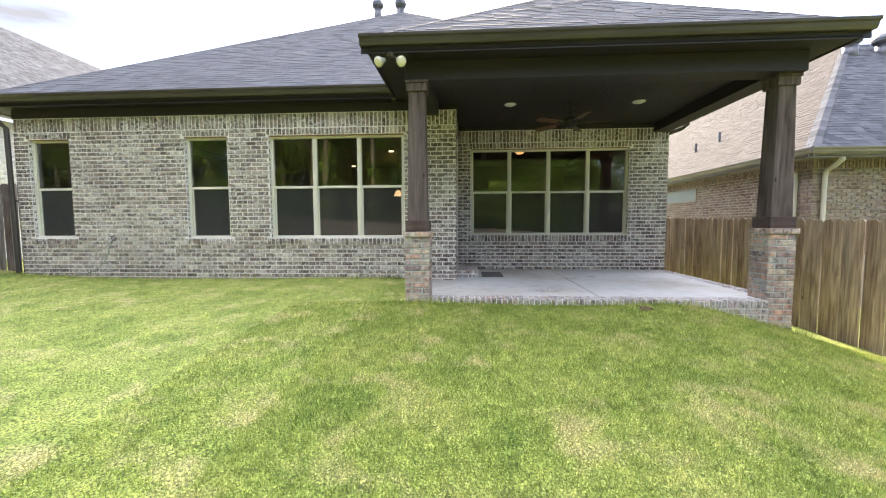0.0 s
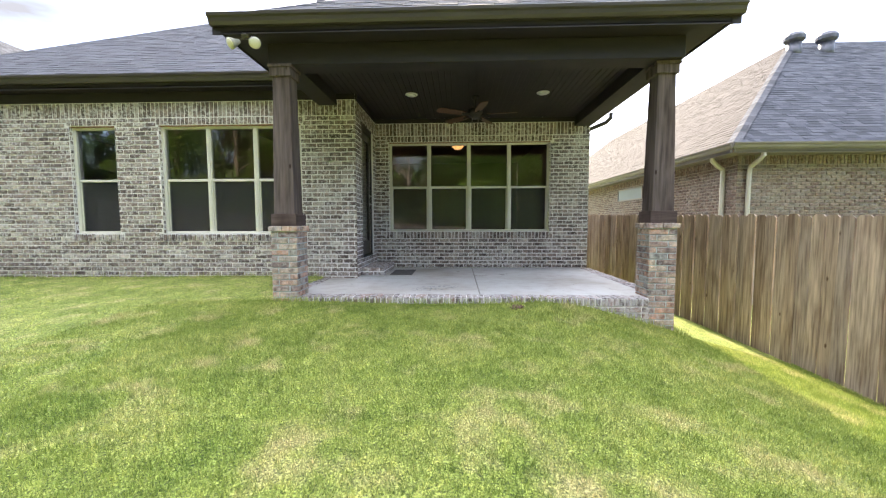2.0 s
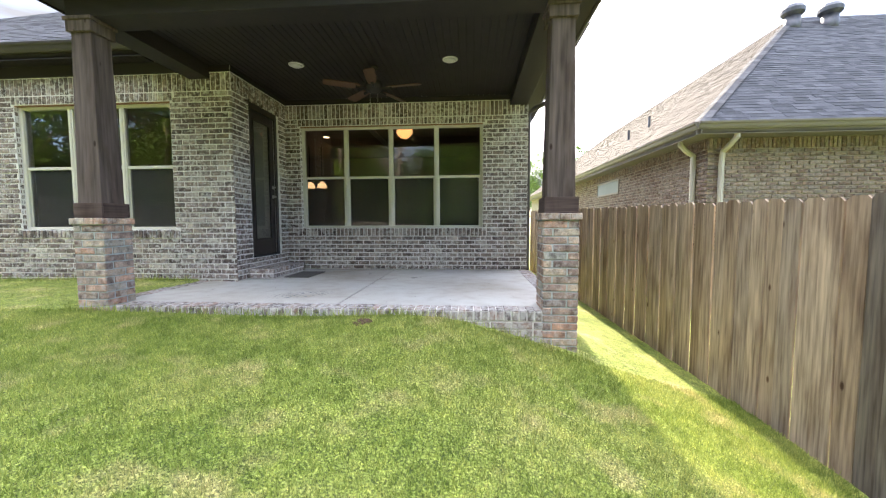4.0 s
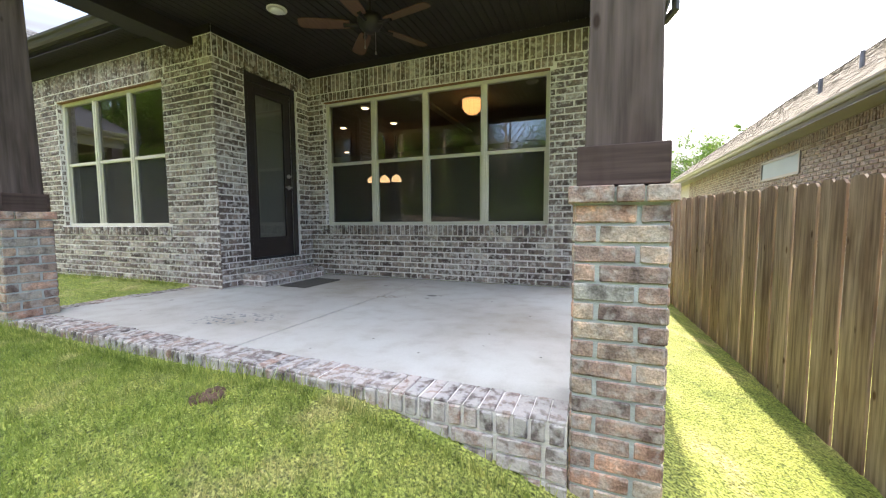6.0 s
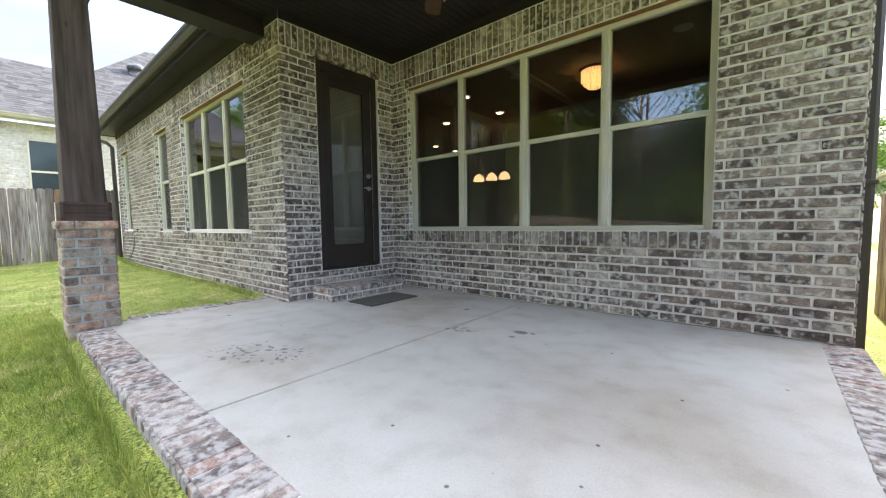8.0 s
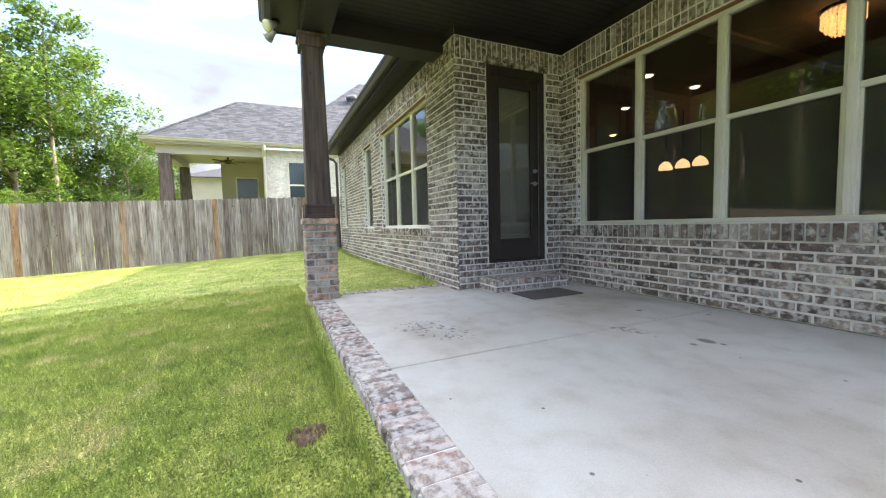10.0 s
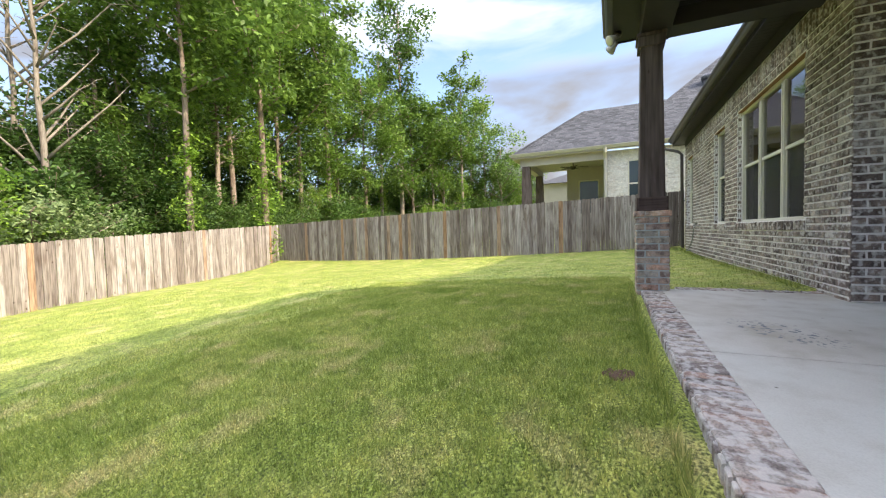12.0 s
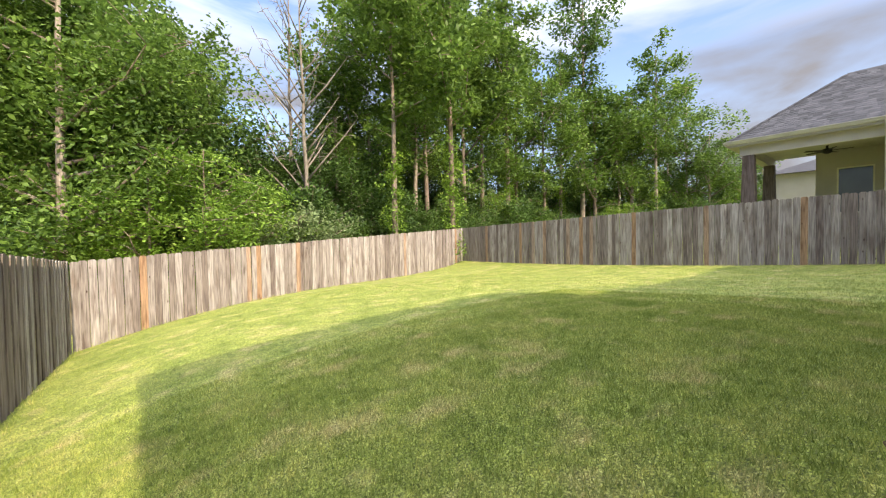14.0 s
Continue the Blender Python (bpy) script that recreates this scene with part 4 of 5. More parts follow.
def shingles(name, eave0, u, v, pitch, length, lo, hi, run, mat, parent, limit=0, tab=0.24, expo=0.135):
    """A roof slope of overlapping tabs. lo(s), hi(s): its ends along u at the horizontal run s."""
    eave0, u, v = Vector(eave0), Vector(u), Vector(v)
    slope = (v + Vector((0, 0, pitch))).normalized()
    nrm = u.cross(slope)
    nrm = nrm if nrm.z > 0 else -nrm
    k = math.hypot(1, pitch)
    vs, fs = [], []
    n_rows = int(run * k / expo)
    for r in range(n_rows + 1):
        s0 = r * expo / k
        a, b = lo(s0 + expo / k), hi(s0 + expo / k)
        x = a - rng.uniform(0, tab)
        while x < b:
            w = tab * rng.choice((0.5, 0.8, 1.0, 1.0, 1.3))
            p, q = max(x, a), min(x + w, b)
            if q - p > 0.03:
                lift = rng.choice((0.004, 0.007, 0.010))
                base = eave0 + slope * (r * expo)
                j = len(vs)
                for uu, ss, hh in ((p, 0, lift), (q - 0.004, 0, lift), (q - 0.004, expo + 0.02, 0.002), (p, expo + 0.02, 0.002), (p, 0, -0.004), (q - 0.004, 0, -0.004)):
                    vs.append(tuple(base + u * uu + slope * ss + nrm * hh))
                fs += [(j, j + 1, j + 2, j + 3), (j + 4, j + 5, j + 1, j), (j + 4, j, j + 3), (j + 1, j + 5, j + 2)]
            x += w
    ob = new(name, raw(name, vs, fs, mat))
    hold(ob, parent)
    tagged(ob, kind="stuff")
    # the deck underneath
    bm = bmesh.new()
    c = [eave0 + u * lo(0), eave0 + u * hi(0), eave0 + u * hi(run) + v * run + Vector((0, 0, pitch * run)), eave0 + u * lo(run) + v * run + Vector((0, 0, pitch * run))]
    t = [bm.verts.new(p - nrm * 0.006) for p in c]
    d = [bm.verts.new(p - nrm * 0.05) for p in c]
    bm.faces.new(t)
    bm.faces.new(d[::-1])
    for i in range(4):
        bm.faces.new((t[i], d[i], d[(i + 1) % 4], t[(i + 1) % 4]))
    part("roof_deck", bm, mat, parent)


def hip_caps(parent, p0, p1, mat):
    """Folded cap shingles, one after another up the hip, each lapping a few millimetres over the next."""
    p0, p1 = Vector(p0), Vector(p1)
    d = p1 - p0
    n = int(d.length / 0.2)
    bm = bmesh.new()
    side = Vector((d.y, -d.x, 0)).normalized()
    for i in range(n):
        a, b = p0 + d * (i / n), p0 + d * ((i + 1.0) / n)
        v = [bm.verts.new(q + s * side * 0.12 + Vector((0, 0, h))) for q, hh in ((a, 0.022), (b, 0.017)) for s, h in ((-1, hh - 0.046), (0, hh), (1, hh - 0.046))]
        bm.faces.new((v[0], v[1], v[4], v[3]))
        bm.faces.new((v[1], v[2], v[5], v[4]))
    part("hip_shingles", bm, mat, parent)


RZ = SOFFIT + 0.18
P = 0.70
PM = 0.71
roof = thing("roof_main", (-1.33, 12, RZ), "grey asphalt shingle hip roof", "roof", kind="structure")
half = (5.45 + 8.10) / 2
shingles("shingles", (-8.1, EAVE_Y - 0.03, RZ), EX, EY, PM, 13.55, lambda s: s, lambda s: 13.55 - s, half, M_SHINGLE, roof)
shingles("shingles", (-8.13, EAVE_Y, RZ), EY, EX, PM, 12, lambda s: s, lambda s: 12.0, half, M_SHINGLE, roof)
shingles("shingles", (5.48, EAVE_Y, RZ), EY, -EX, PM, 12, lambda s: s, lambda s: 12.0, half, M_SHINGLE, roof)
hip_caps(roof, (-8.1, EAVE_Y, RZ), (-8.1 + half, EAVE_Y + half, RZ + PM * half), M_SHINGLE)
proof = thing("roof_porch", (2.5, 7, RZ), "grey asphalt shingle hip roof over the porch", "roof", kind="structure")
ph = (PE[1] - PE[0]) / 2
shingles("shingles", (PE[0], PE[2] - 0.03, RZ), EX, EY, P, 2 * ph, lambda s: s, lambda s: 2 * ph - s, ph, M_SHINGLE, proof)
shingles("shingles", (PE[0] - 0.03, PE[2], RZ), EY, EX, P, 6, lambda s: s, lambda s: 5.0, ph, M_SHINGLE, proof)
shingles("shingles", (PE[1] + 0.03, PE[2], RZ), EY, -EX, P, 6, lambda s: s, lambda s: 6.0, ph, M_SHINGLE, proof)
hip_caps(proof, (PE[0], PE[2], RZ), (PE[0] + ph, PE[2] + ph, RZ + P * ph), M_SHINGLE)
hip_caps(proof, (PE[1], PE[2], RZ), (PE[1] - ph, PE[2] + ph, RZ + P * ph), M_SHINGLE)


def roof_vent(x, y, z, group, r=0.17):
    v = thing("roof_vent", (x, y, z), "round galvanised metal roof turbine vent", "roof vent", group)
    bm = bmesh.new()
    lathe(bm, x, y, [(r * 0.8, z - 0.4), (r * 0.8, z + 0.14)], 16)
    part("neck", bm, M_VENT, v, smooth=True)
    bm = bmesh.new()
    lathe(bm, x, y, [(r * 0.85, z + 0.14), (r * 1.15, z + 0.22), (r * 1.18, z + 0.32), (r * 0.9, z + 0.42), (r * 0.3, z + 0.46)], 16)
    part("turbine_head", bm, M_VENT, v, smooth=False)


roof_vent(-2.19, 14.0, 8.09, "roof vents")
roof_vent(-1.42, 14.0, 8.09, "roof vents")


def ceiling_fan(x, y):
    f = thing("ceiling_fan", (x, y, CEIL), "dark brown five-blade porch ceiling fan with pull chains", "ceiling fan")
    bm = bmesh.new()
    lathe(bm, x, y, [(0.07, CEIL), (0.065, CEIL - 0.04), (0.03, CEIL - 0.06)], 18)
    part("canopy", bm, M_DARK, f, smooth=True)
    bm = bmesh.new()
    tube(bm, [(x, y, CEIL - 0.05), (x, y, CEIL - 0.20)], 0.014, 8)
    part("downrod", bm, M_DARK, f)
    bm = bmesh.new()
    lathe(bm, x, y, [(0.05, CEIL - 0.19), (0.12, CEIL - 0.22), (0.13, CEIL - 0.28), (0.10, CEIL - 0.33), (0.06, CEIL - 0.37), (0.03, CEIL - 0.38)], 20)
    part("motor", bm, M_DARK, f, smooth=True)
    for i in range(5):
        a = radians(72 * i + 63)
        m = Matrix.Translation((x, y, CEIL - 0.30)) @ Matrix.Rotation(a, 4, "Z") @ Matrix.Rotation(radians(11), 4, "X")
        bm = bmesh.new()
        prof = [(0.20, 0.050), (0.26, 0.062), (0.45, 0.070), (0.64, 0.072), (0.69, 0.056), (0.70, 0.02)]
        out = [(r, w) for r, w in prof] + [(r, -w) for r, w in reversed(prof)]
        t = [bm.verts.new(m @ Vector((r, w, 0.004))) for r, w in out]
        d = [bm.verts.new(m @ Vector((r, w, -0.004))) for r, w in out]
        bm.faces.new(t)
        bm.faces.new(d[::-1])
        for k in range(len(out)):
            bm.faces.new((t[k], d[k], d[(k + 1) % len(out)], t[(k + 1) % len(out)]))
        blade = part("blade", bm, M_BLADEWOOD, f)
        bm = bmesh.new()
        tube(bm, [m @ Vector((0.09, 0, 0)), m @ Vector((0.16, 0.0, -0.012)), m @ Vector((0.26, 0, -0.010))], [0.018, 0.016, 0.022], 6)
        part("blade_bracket", bm, M_DARK, blade)
    for dx, dy, z in ((-0.05, -0.02, 2.56), (0.05, 0.02, 2.50)):
        bm = bmesh.new()
        tube(bm, [(x + dx, y + dy, CEIL - 0.35), (x + dx, y + dy, z)], 0.0025, 5)
        lathe(bm, x + dx, y + dy, [(0.003, z + 0.01), (0.008, z - 0.005), (0.008, z - 0.02), (0.003, z - 0.03)], 8)
        part("pull_chain", bm, M_CHROME, f)


M_BLADEWOOD = simple("fan_blade_wood", (0.13, 0.065, 0.04), (0.09, 0.045, 0.028), 8, 0.5, stretch=(6, 1, 1))
ceiling_fan(2.62, 7.75)


def floodlight(x, y):
    f = thing("floodlight", (x, y, SOFFIT), "twin-head eave floodlight with cream lenses", "floodlight")
    bm = bmesh.new()
    lathe(bm, x, y, [(0.055, SOFFIT), (0.055, SOFFIT - 0.03), (0.03, SOFFIT - 0.045)], 16)
    part("mounting_plate", bm, M_GUTTER, f, smooth=True)
    for sx in (-1, 1):
        c = Vector((x + sx * 0.12, y - 0.05, SOFFIT - 0.11))
        d = Vector((sx * 0.5, -0.7, -0.5)).normalized()
        bm = bmesh.new()
        tube(bm, [(x + sx * 0.02, y, SOFFIT - 0.04), (x + sx * 0.08, y - 0.01, SOFFIT - 0.07), tuple(c - d * 0.05)], 0.012, 8)
        part("arm", bm, M_GUTTER, f)
        bm = bmesh.new()
        tube(bm, [c - d * 0.07, c - d * 0.03, c + d * 0.03, c + d * 0.05], [0.025, 0.035, 0.062, 0.066], 16)
        lamp = part("lamp_head", bm, M_CREAM_METAL, f, smooth=True)
        bm = bmesh.new()
        tube(bm, [c + d * 0.05, c + d * 0.062], [0.060, 0.045], 16)
        part("lens", bm, M_WHITEBULB, lamp, smooth=True)


floodlight(-0.14, 5.66)


def door_step():
    s = thing("brick_step", (0.85, 8.35, 0), "low brick doorstep below the patio door", "step")
    x0, x1, y0, y1, z = WX1 + 0.012, 1.02, 7.80, 8.86, 0.145
    part("mortar", boxes((x0, y0 + 0.008, 0, x1 - 0.008, y1 - 0.008, z - 0.008)), M_MORTAR, s)
    br = Bricks(s, M_EDGE, 30)
    k = 14
    for i in range(k):
        c = Vector(((x0 + x1) / 2, y0 + (i + 0.5) * (y1 - y0) / k, z - 0.009))
        br.add(c, EY, Vector((0, 0, 1)), (y1 - y0) / k - 0.01, x1 - x0 - 0.01, True, True, up=EX)
    for o, u, n, L in (((x1 - 0.008, y0, 0), EY, NX, y1 - y0), ((x0, y0 + 0.008, 0), EX, NY, x1 - x0), ((x0, y1 - 0.008, 0), EX, EY, x1 - x0)):
        brick_field(br, o, u, n, L, 0.0, z, [])
    br.done()


door_step()
bm = boxes((1.10, 7.95, -0.003, 1.50, 8.62, 0.009), bevel=0.003)
solo("doormat", bm, M_MAT, "thin grey doormat lying on the patio", "doormat")

# a bare patch of red soil in the lawn
M_SOIL = simple("red_soil", (0.21, 0.125, 0.085), (0.11, 0.07, 0.05), 40, 0.95, bumpy=0.8)
bm = bmesh.new()
srand = random.Random(5)
for i in range(40):
    a, q = srand.uniform(0, 6.283), 0.085 * srand.random() ** 0.7
    x, y, h = 3.02 + q * math.cos(a), 5.61 + q * math.sin(a) * 0.8, srand.uniform(0.008, 0.02)
    lathe(bm, x, y, [(h * 1.3, lawn_z(x, y) - 0.01), (h, lawn_z(x, y) + h * 0.9), (h * 0.3, lawn_z(x, y) + h * 1.4)], 5)
tagged(solo("soil_patch", bm, M_SOIL, "small bare patch of crumbly red soil", "soil"), kind="stuff")

# garden tap and hose
tap = thing("garden_tap", (-5.77, WY, 0.72), "outdoor hose tap on the brick wall", "tap")
bm = bmesh.new()
tube(bm, [(-5.77, WY + 0.0, 0.72), (-5.77, WY - 0.09, 0.72), (-5.77, WY - 0.12, 0.66)], 0.016, 8)
part("spout", bm, M_CHROME, tap, smooth=True)
bm = bmesh.new()
tube(bm, [(-5.77, WY - 0.07, 0.73), (-5.77, WY - 0.07, 0.78)], 0.008, 6)
lathe(bm, -5.77, WY - 0.07, [(0.035, 0.78), (0.038, 0.79), (0.03, 0.80)], 10)
part("tap_wheel", bm, M_BLACK, tap)
bm = bmesh.new()
tube(bm, [(-5.77, WY - 0.12, 0.66), (-5.79, WY - 0.13, 0.50), (-5.86, WY - 0.15, 0.32), (-6.02, WY - 0.18, 0.17), (-6.22, WY - 0.2, 0.095), (-6.4, WY - 0.16, 0.09), (-6.3, WY - 0.1, 0.09)], 0.011, 8)
solo("hose", bm, M_HOSE, "short grey-green hose hanging from the tap", "hose", smooth=True)

# ---- fences ----
picket_meshes = {}


def picket(mat, h, var):
    key = (mat.name, var)
    if key not in picket_meshes:
        r = random.Random(var)
        w, t, c = 0.1430 + r.uniform(-0.003, 0.002), 0.017, 0.028
        bow = r.uniform(-0.006, 0.006)
        out = [(-w / 2, 0), (w / 2, 0), (w / 2 + bow, h * 0.5), (w / 2, h - c), (w / 2 - c, h), (-w / 2 + c, h), (-w / 2, h - c), (-w / 2 + bow, h * 0.5)]
        vs = [(x, -t / 2, z) for x, z in out] + [(x, t / 2, z) for x, z in out]
        k = len(out)
        fs = [tuple(range(k)), tuple(range(2 * k - 1, k - 1, -1))] + [(i, k + i, k + (i + 1) % k, (i + 1) % k) for i in range(k)]
        me = raw("picket", vs, fs, mat)
        bmn = bmesh.new()
        bmn.from_mesh(me)
        bmesh.ops.recalc_face_normals(bmn, faces=bmn.faces)
        bmn.to_mesh(me)
        bmn.free()
        picket_meshes[key] = me
    return picket_meshes[key]


def fence(name, label, p0, p1, z0, z1, mat):
    """Dog-eared boards from p0 to p1; z0, z1: the tops at the ends."""
    p0, p1 = Vector((*p0, 0)), Vector((*p1, 0))
    d = p1 - p0
    n = int(d.length / 0.1475)
    ang = math.atan2(d.y, d.x)
    f = thing(name, (p0.x, p0.y, z0 - 1.85), label, "fence", kind="structure")
    r = random.Random(name)
    side = Vector((-d.y, d.x, 0)).normalized()
    for i in range(n):
        q = p0 + d * ((i + 0.5) / n)
        ob = new("picket", picket(mat, 1.95, r.randrange(6)))
        hold(ob, f)
        z = z0 + (z1 - z0) * (i + 0.5) / n
        ob.matrix_basis = Matrix.Translation((q.x + side.x * 0.015 * (i % 2), q.y + side.y * 0.015 * (i % 2), z - 1.95 + r.uniform(-0.012, 0.012))) @ Matrix.Rotation(ang + r.uniform(-0.02, 0.02), 4, "Z") @ Matrix.Rotation(r.uniform(-0.006, 0.006), 4, "Y")


fence("fence_east", "weathered dark cedar board fence with dog-eared tops", (6.22, -5.50), (6.46, 4.8), 0.42, 1.00, M_FENCE_E)
fence("fence_east_far", "brown cedar board fence beside the house", (6.46, 4.8), (5.82, 14.0), 1.00, 1.20, M_FENCE_B)
fence("fence_south", "weathered grey cedar board fence in sunlight", (6.20, -5.52), (-8.82, -9.66), 0.42, 1.337, M_FENCE)
fence("fence_west", "weathered grey and rust-stained cedar board fence", (-8.84, -9.66), (-8.30, 7.6), 1.337, 1.80, M_FENCE)
fence("fence_gate", "cedar board fence closing the side yard", (-8.30, 7.62), (-7.66, 7.64), 1.80, 1.80, M_FENCE)


# ---- neighbouring houses ----
def shell(parent, x0, y0, x1, y1, z0, z1, mat, name="wall"):
    return part(name, boxes((x0, y0, z0, x1, y1, z1)), mat, parent)


# east neighbour: its south-west corner stands beyond the east fence
nb = thing("neighbour_house_east", (14, 16, -0.8), "tan brick house with a grey hip roof and cream gutters", "house")
nx0, ny0, nx1, ny1, nz = 8.30, 9.62, 20.0, 30.0, 2.36
shell(nb, nx0 + 0.01, ny0 + 0.01, nx1, ny1, -1.0, nz + 0.1, M_MORTAR_TAN)
br = Bricks(nb, M_TAN)
brick_field(br, (nx0, ny0, 0), EX, NY, 5.0, 0.3, nz - 0.2, [(3.3, 4.7, 0.9, 2.08)])
brick_row(br, (nx0, ny0, 0), EX, NY, 0, 5.0, nz - 0.2, nz, 0.0725)
brick_field(br, (nx0, ny0 + 14, 0), -EY, -NX, 14.0, 0.3, nz - 0.2, [(7.95, 9.85, 1.68, 2.12)])
brick_row(br, (nx0, ny0 + 14, 0), -EY, -NX, 0, 14.0, nz - 0.2, nz, 0.0725)
br.done()
# soffit, fascia and gutter carry the shade of the backlit eave in their colour
part("soffit", boxes((7.9, 9.2, nz, nx1, ny0, nz + 0.02), (7.9, ny0, nz, nx0, ny1, nz + 0.02)), M_SHADED_EAVE_AND_RIM, nb)
for p0, p1, o in (((7.85, 9.2, nz), (nx1, 9.2, nz), NY), ((7.9, 9.15, nz), (7.9, ny1, nz), Vector((-1, 0, 0)))):
    bm = bmesh.new()
    sweep(bm, F_PROF, p0, p1, o)
    part("fascia", bm, M_SHADED_EAVE_AND_RIM, nb)
    bm = bmesh.new()
    sweep(bm, G_PROF, Vector(p0) + Vector((0, 0, 0.06)), Vector(p1) + Vector((0, 0, 0.06)), o)
    part("gutter", bm, M_SHADED_EAVE_AND_RIM, nb)
hx = 5.75
PN = 0.77
nzr = nz + 0.18
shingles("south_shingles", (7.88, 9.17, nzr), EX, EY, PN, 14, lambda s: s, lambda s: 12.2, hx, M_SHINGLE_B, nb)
# the west slope is the same shingle, with its sunlit tone coloured in
shingles("west_shingles", (7.87, 9.18, nzr), EY, EX, PN, 20, lambda s: s, lambda s: 21.0, hx, M_SHINGLE_SUNLIT, nb)
hip_caps(nb, (7.88, 9.17, nzr), (7.88 + hx, 9.17 + hx, nzr + PN * hx), M_SHINGLE_B)
for pts in ([(8.00, 9.98, nz + 0.08), (8.00, 9.98, nz - 0.06), (8.10, 9.98, nz - 0.16), (8.24, 9.98, nz - 0.26), (8.245, 9.98, nz - 0.4), (8.245, 9.98, -0.6)],
            [(8.55, 9.25, nz + 0.08), (8.55, 9.25, nz - 0.06), (8.52, 9.36, nz - 0.16), (8.50, 9.53, nz - 0.26), (8.50, 9.555, nz - 0.4), (8.50, 9.555, -0.6)]):
    bm = bmesh.new()
    tube(bm, pts, 0.048, 8)
    part("downspout", bm, M_CREAM_METAL, nb, "cream metal downspout")


def small_window(parent, origin, u, n, W, z0, z1, glassy, rim=M_TRIM):
    origin, u, n = Vector(origin), Vector(u), Vector(n)
    p, q = origin, origin + u * W + n * 0.03
    bm = bmesh.new()
    for a, b, c, d in ((0, 0.05, z0, z1), (W - 0.05, W, z0, z1), (0.05, W - 0.05, z0, z0 + 0.05), (0.05, W - 0.05, z1 - 0.05, z1)):
        p, q = origin + u * a, origin + u * b + n * 0.03
        box(bm, min(p.x, q.x), min(p.y, q.y), c, max(p.x, q.x), max(p.y, q.y), d)
    w = part("window", bm, rim, parent)
    p, q = origin + u * 0.05 + n * 0.004, origin + u * (W - 0.05) + n * 0.012
    part("pane", boxes((min(p.x, q.x), min(p.y, q.y), z0 + 0.05, max(p.x, q.x), max(p.y, q.y), z1 - 0.05)), glassy, w)


# the first pane has the reflected sky put into its blue-grey colour
M_PANE_SKY = simple("sky_toned_pane", (0.16, 0.21, 0.22), (0.12, 0.16, 0.17), 1, 0.5)
M_PANE = simple("far_window_pane", (0.05, 0.07, 0.08), (0.035, 0.05, 0.06), 1, 0.08)
small_window(nb, (nx0 + 3.3, ny0 + 0.004, 0), EX, NY, 1.4, 0.90, 2.08, M_BLIND)
small_window(nb, (nx0 + 0.004, ny0 + 6.05, 0), -EY, -NX, 1.9, 1.68, 2.12, M_PANE_SKY, M_SHADED_EAVE_AND_RIM)
for px, py in ((13.1, 14.2), (14.1, 14.2)):
    roof_vent(px, py, nzr + PN * (py - 9.17) + 0.1, "neighbour's roof vents", 0.24)
for px, py in ((9.2, 15.5), (9.45, 14.6)):
    v = thing("roof_pipe", (px, py, nzr + PN * (px - 7.87)), "thin plumbing pipe on the neighbour's roof", "roof pipe")
    bm = bmesh.new()
    tube(bm, [(px, py, nzr + PN * (px - 7.87) - 0.1), (px, py, nzr + PN * (px - 7.87) + 0.32)], 0.04, 8)
    part("pipe", bm, M_VENT, v)

# west neighbour: a porch and a white brick wing beyond the west fence
wb = thing("neighbour_house_west", (-16, 6, 0.0), "white brick house with a covered porch and grey roof", "house")
ez = 4.02
shell(wb, -20, 5.44, -12.62, 22, 0.0, ez, M_MORTAR_WHITE)
br = Bricks(wb, M_WHITE)
brick_field(br, (-12.6, 5.44, 0), EY, NX, 9.0, 1.4, ez, [(0.78, 2.0, 1.6, 3.56)])
br.done()
shell(wb, -20, 3.4, -16.4, 5.44, 0.0, ez - 0.03, M_CREAM, "porch_wall")
part("porch_ceiling", boxes((-17.0, 1.45, ez - 0.03, -12.2, 5.44, ez)), M_CREAM, wb)
part("porch_beam", boxes((-12.75, 1.75, ez - 0.36, -12.45, 5.44, ez - 0.03), (-17, 1.75, ez - 0.36, -12.75, 2.05, ez - 0.03)), M_CREAM, wb)
for cx, cy in ((-12.6, 2.0), (-16.1, 2.0)):
    bm = bmesh.new()
    tapered(bm, cx, cy, 0.0, ez - 0.36, 0.5, 0.34)
    part("porch_post", bm, M_POST, wb, "dark-stained porch post")
small_window(wb, (-12.6, 6.22, 0), EY, NX, 1.22, 1.6, 3.56, M_PANE)
part("window_rail", boxes((-12.575, 6.27, 2.55, -12.555, 7.39, 2.61)), M_TRIM, wb)
small_window(wb, (-16.4, 4.0, 0), EY, NX, 1.0, 1.5, 3.3, M_PANE)
bm = bmesh.new()
sweep(bm, F_PROF, (-12.2, 1.4, ez), (-12.2, 22, ez), NX)
sweep(bm, F_PROF, (-19, 1.4, ez), (-12.2, 1.4, ez), NY)
part("fascia", bm, M_CREAM, wb)
bm = bmesh.new()
sweep(bm, G_PROF, (-12.2, 1.35, ez + 0.06), (-12.2, 22, ez + 0.06), NX)
sweep(bm, G_PROF, (-19, 1.4, ez + 0.06), (-12.15, 1.4, ez + 0.06), NY)
part("gutter", bm, M_CREAM_METAL, wb)
bm = bmesh.new()
tube(bm, [(-12.12, 5.36, ez + 0.06), (-12.14, 5.36, ez - 0.1), (-12.4, 5.36, ez - 0.3), (-12.42, 5.36, ez - 0.45), (-12.42, 5.36, 0.2)], 0.07, 8)
part("downspout", bm, M_CREAM_METAL, wb)
PW = 0.80
shingles("east_shingles", (-12.18, 1.38, ez + 0.17), EY, -EX, PW, 20, lambda s: s, lambda s: 20.0, 2.9, M_SHINGLE_B, wb)
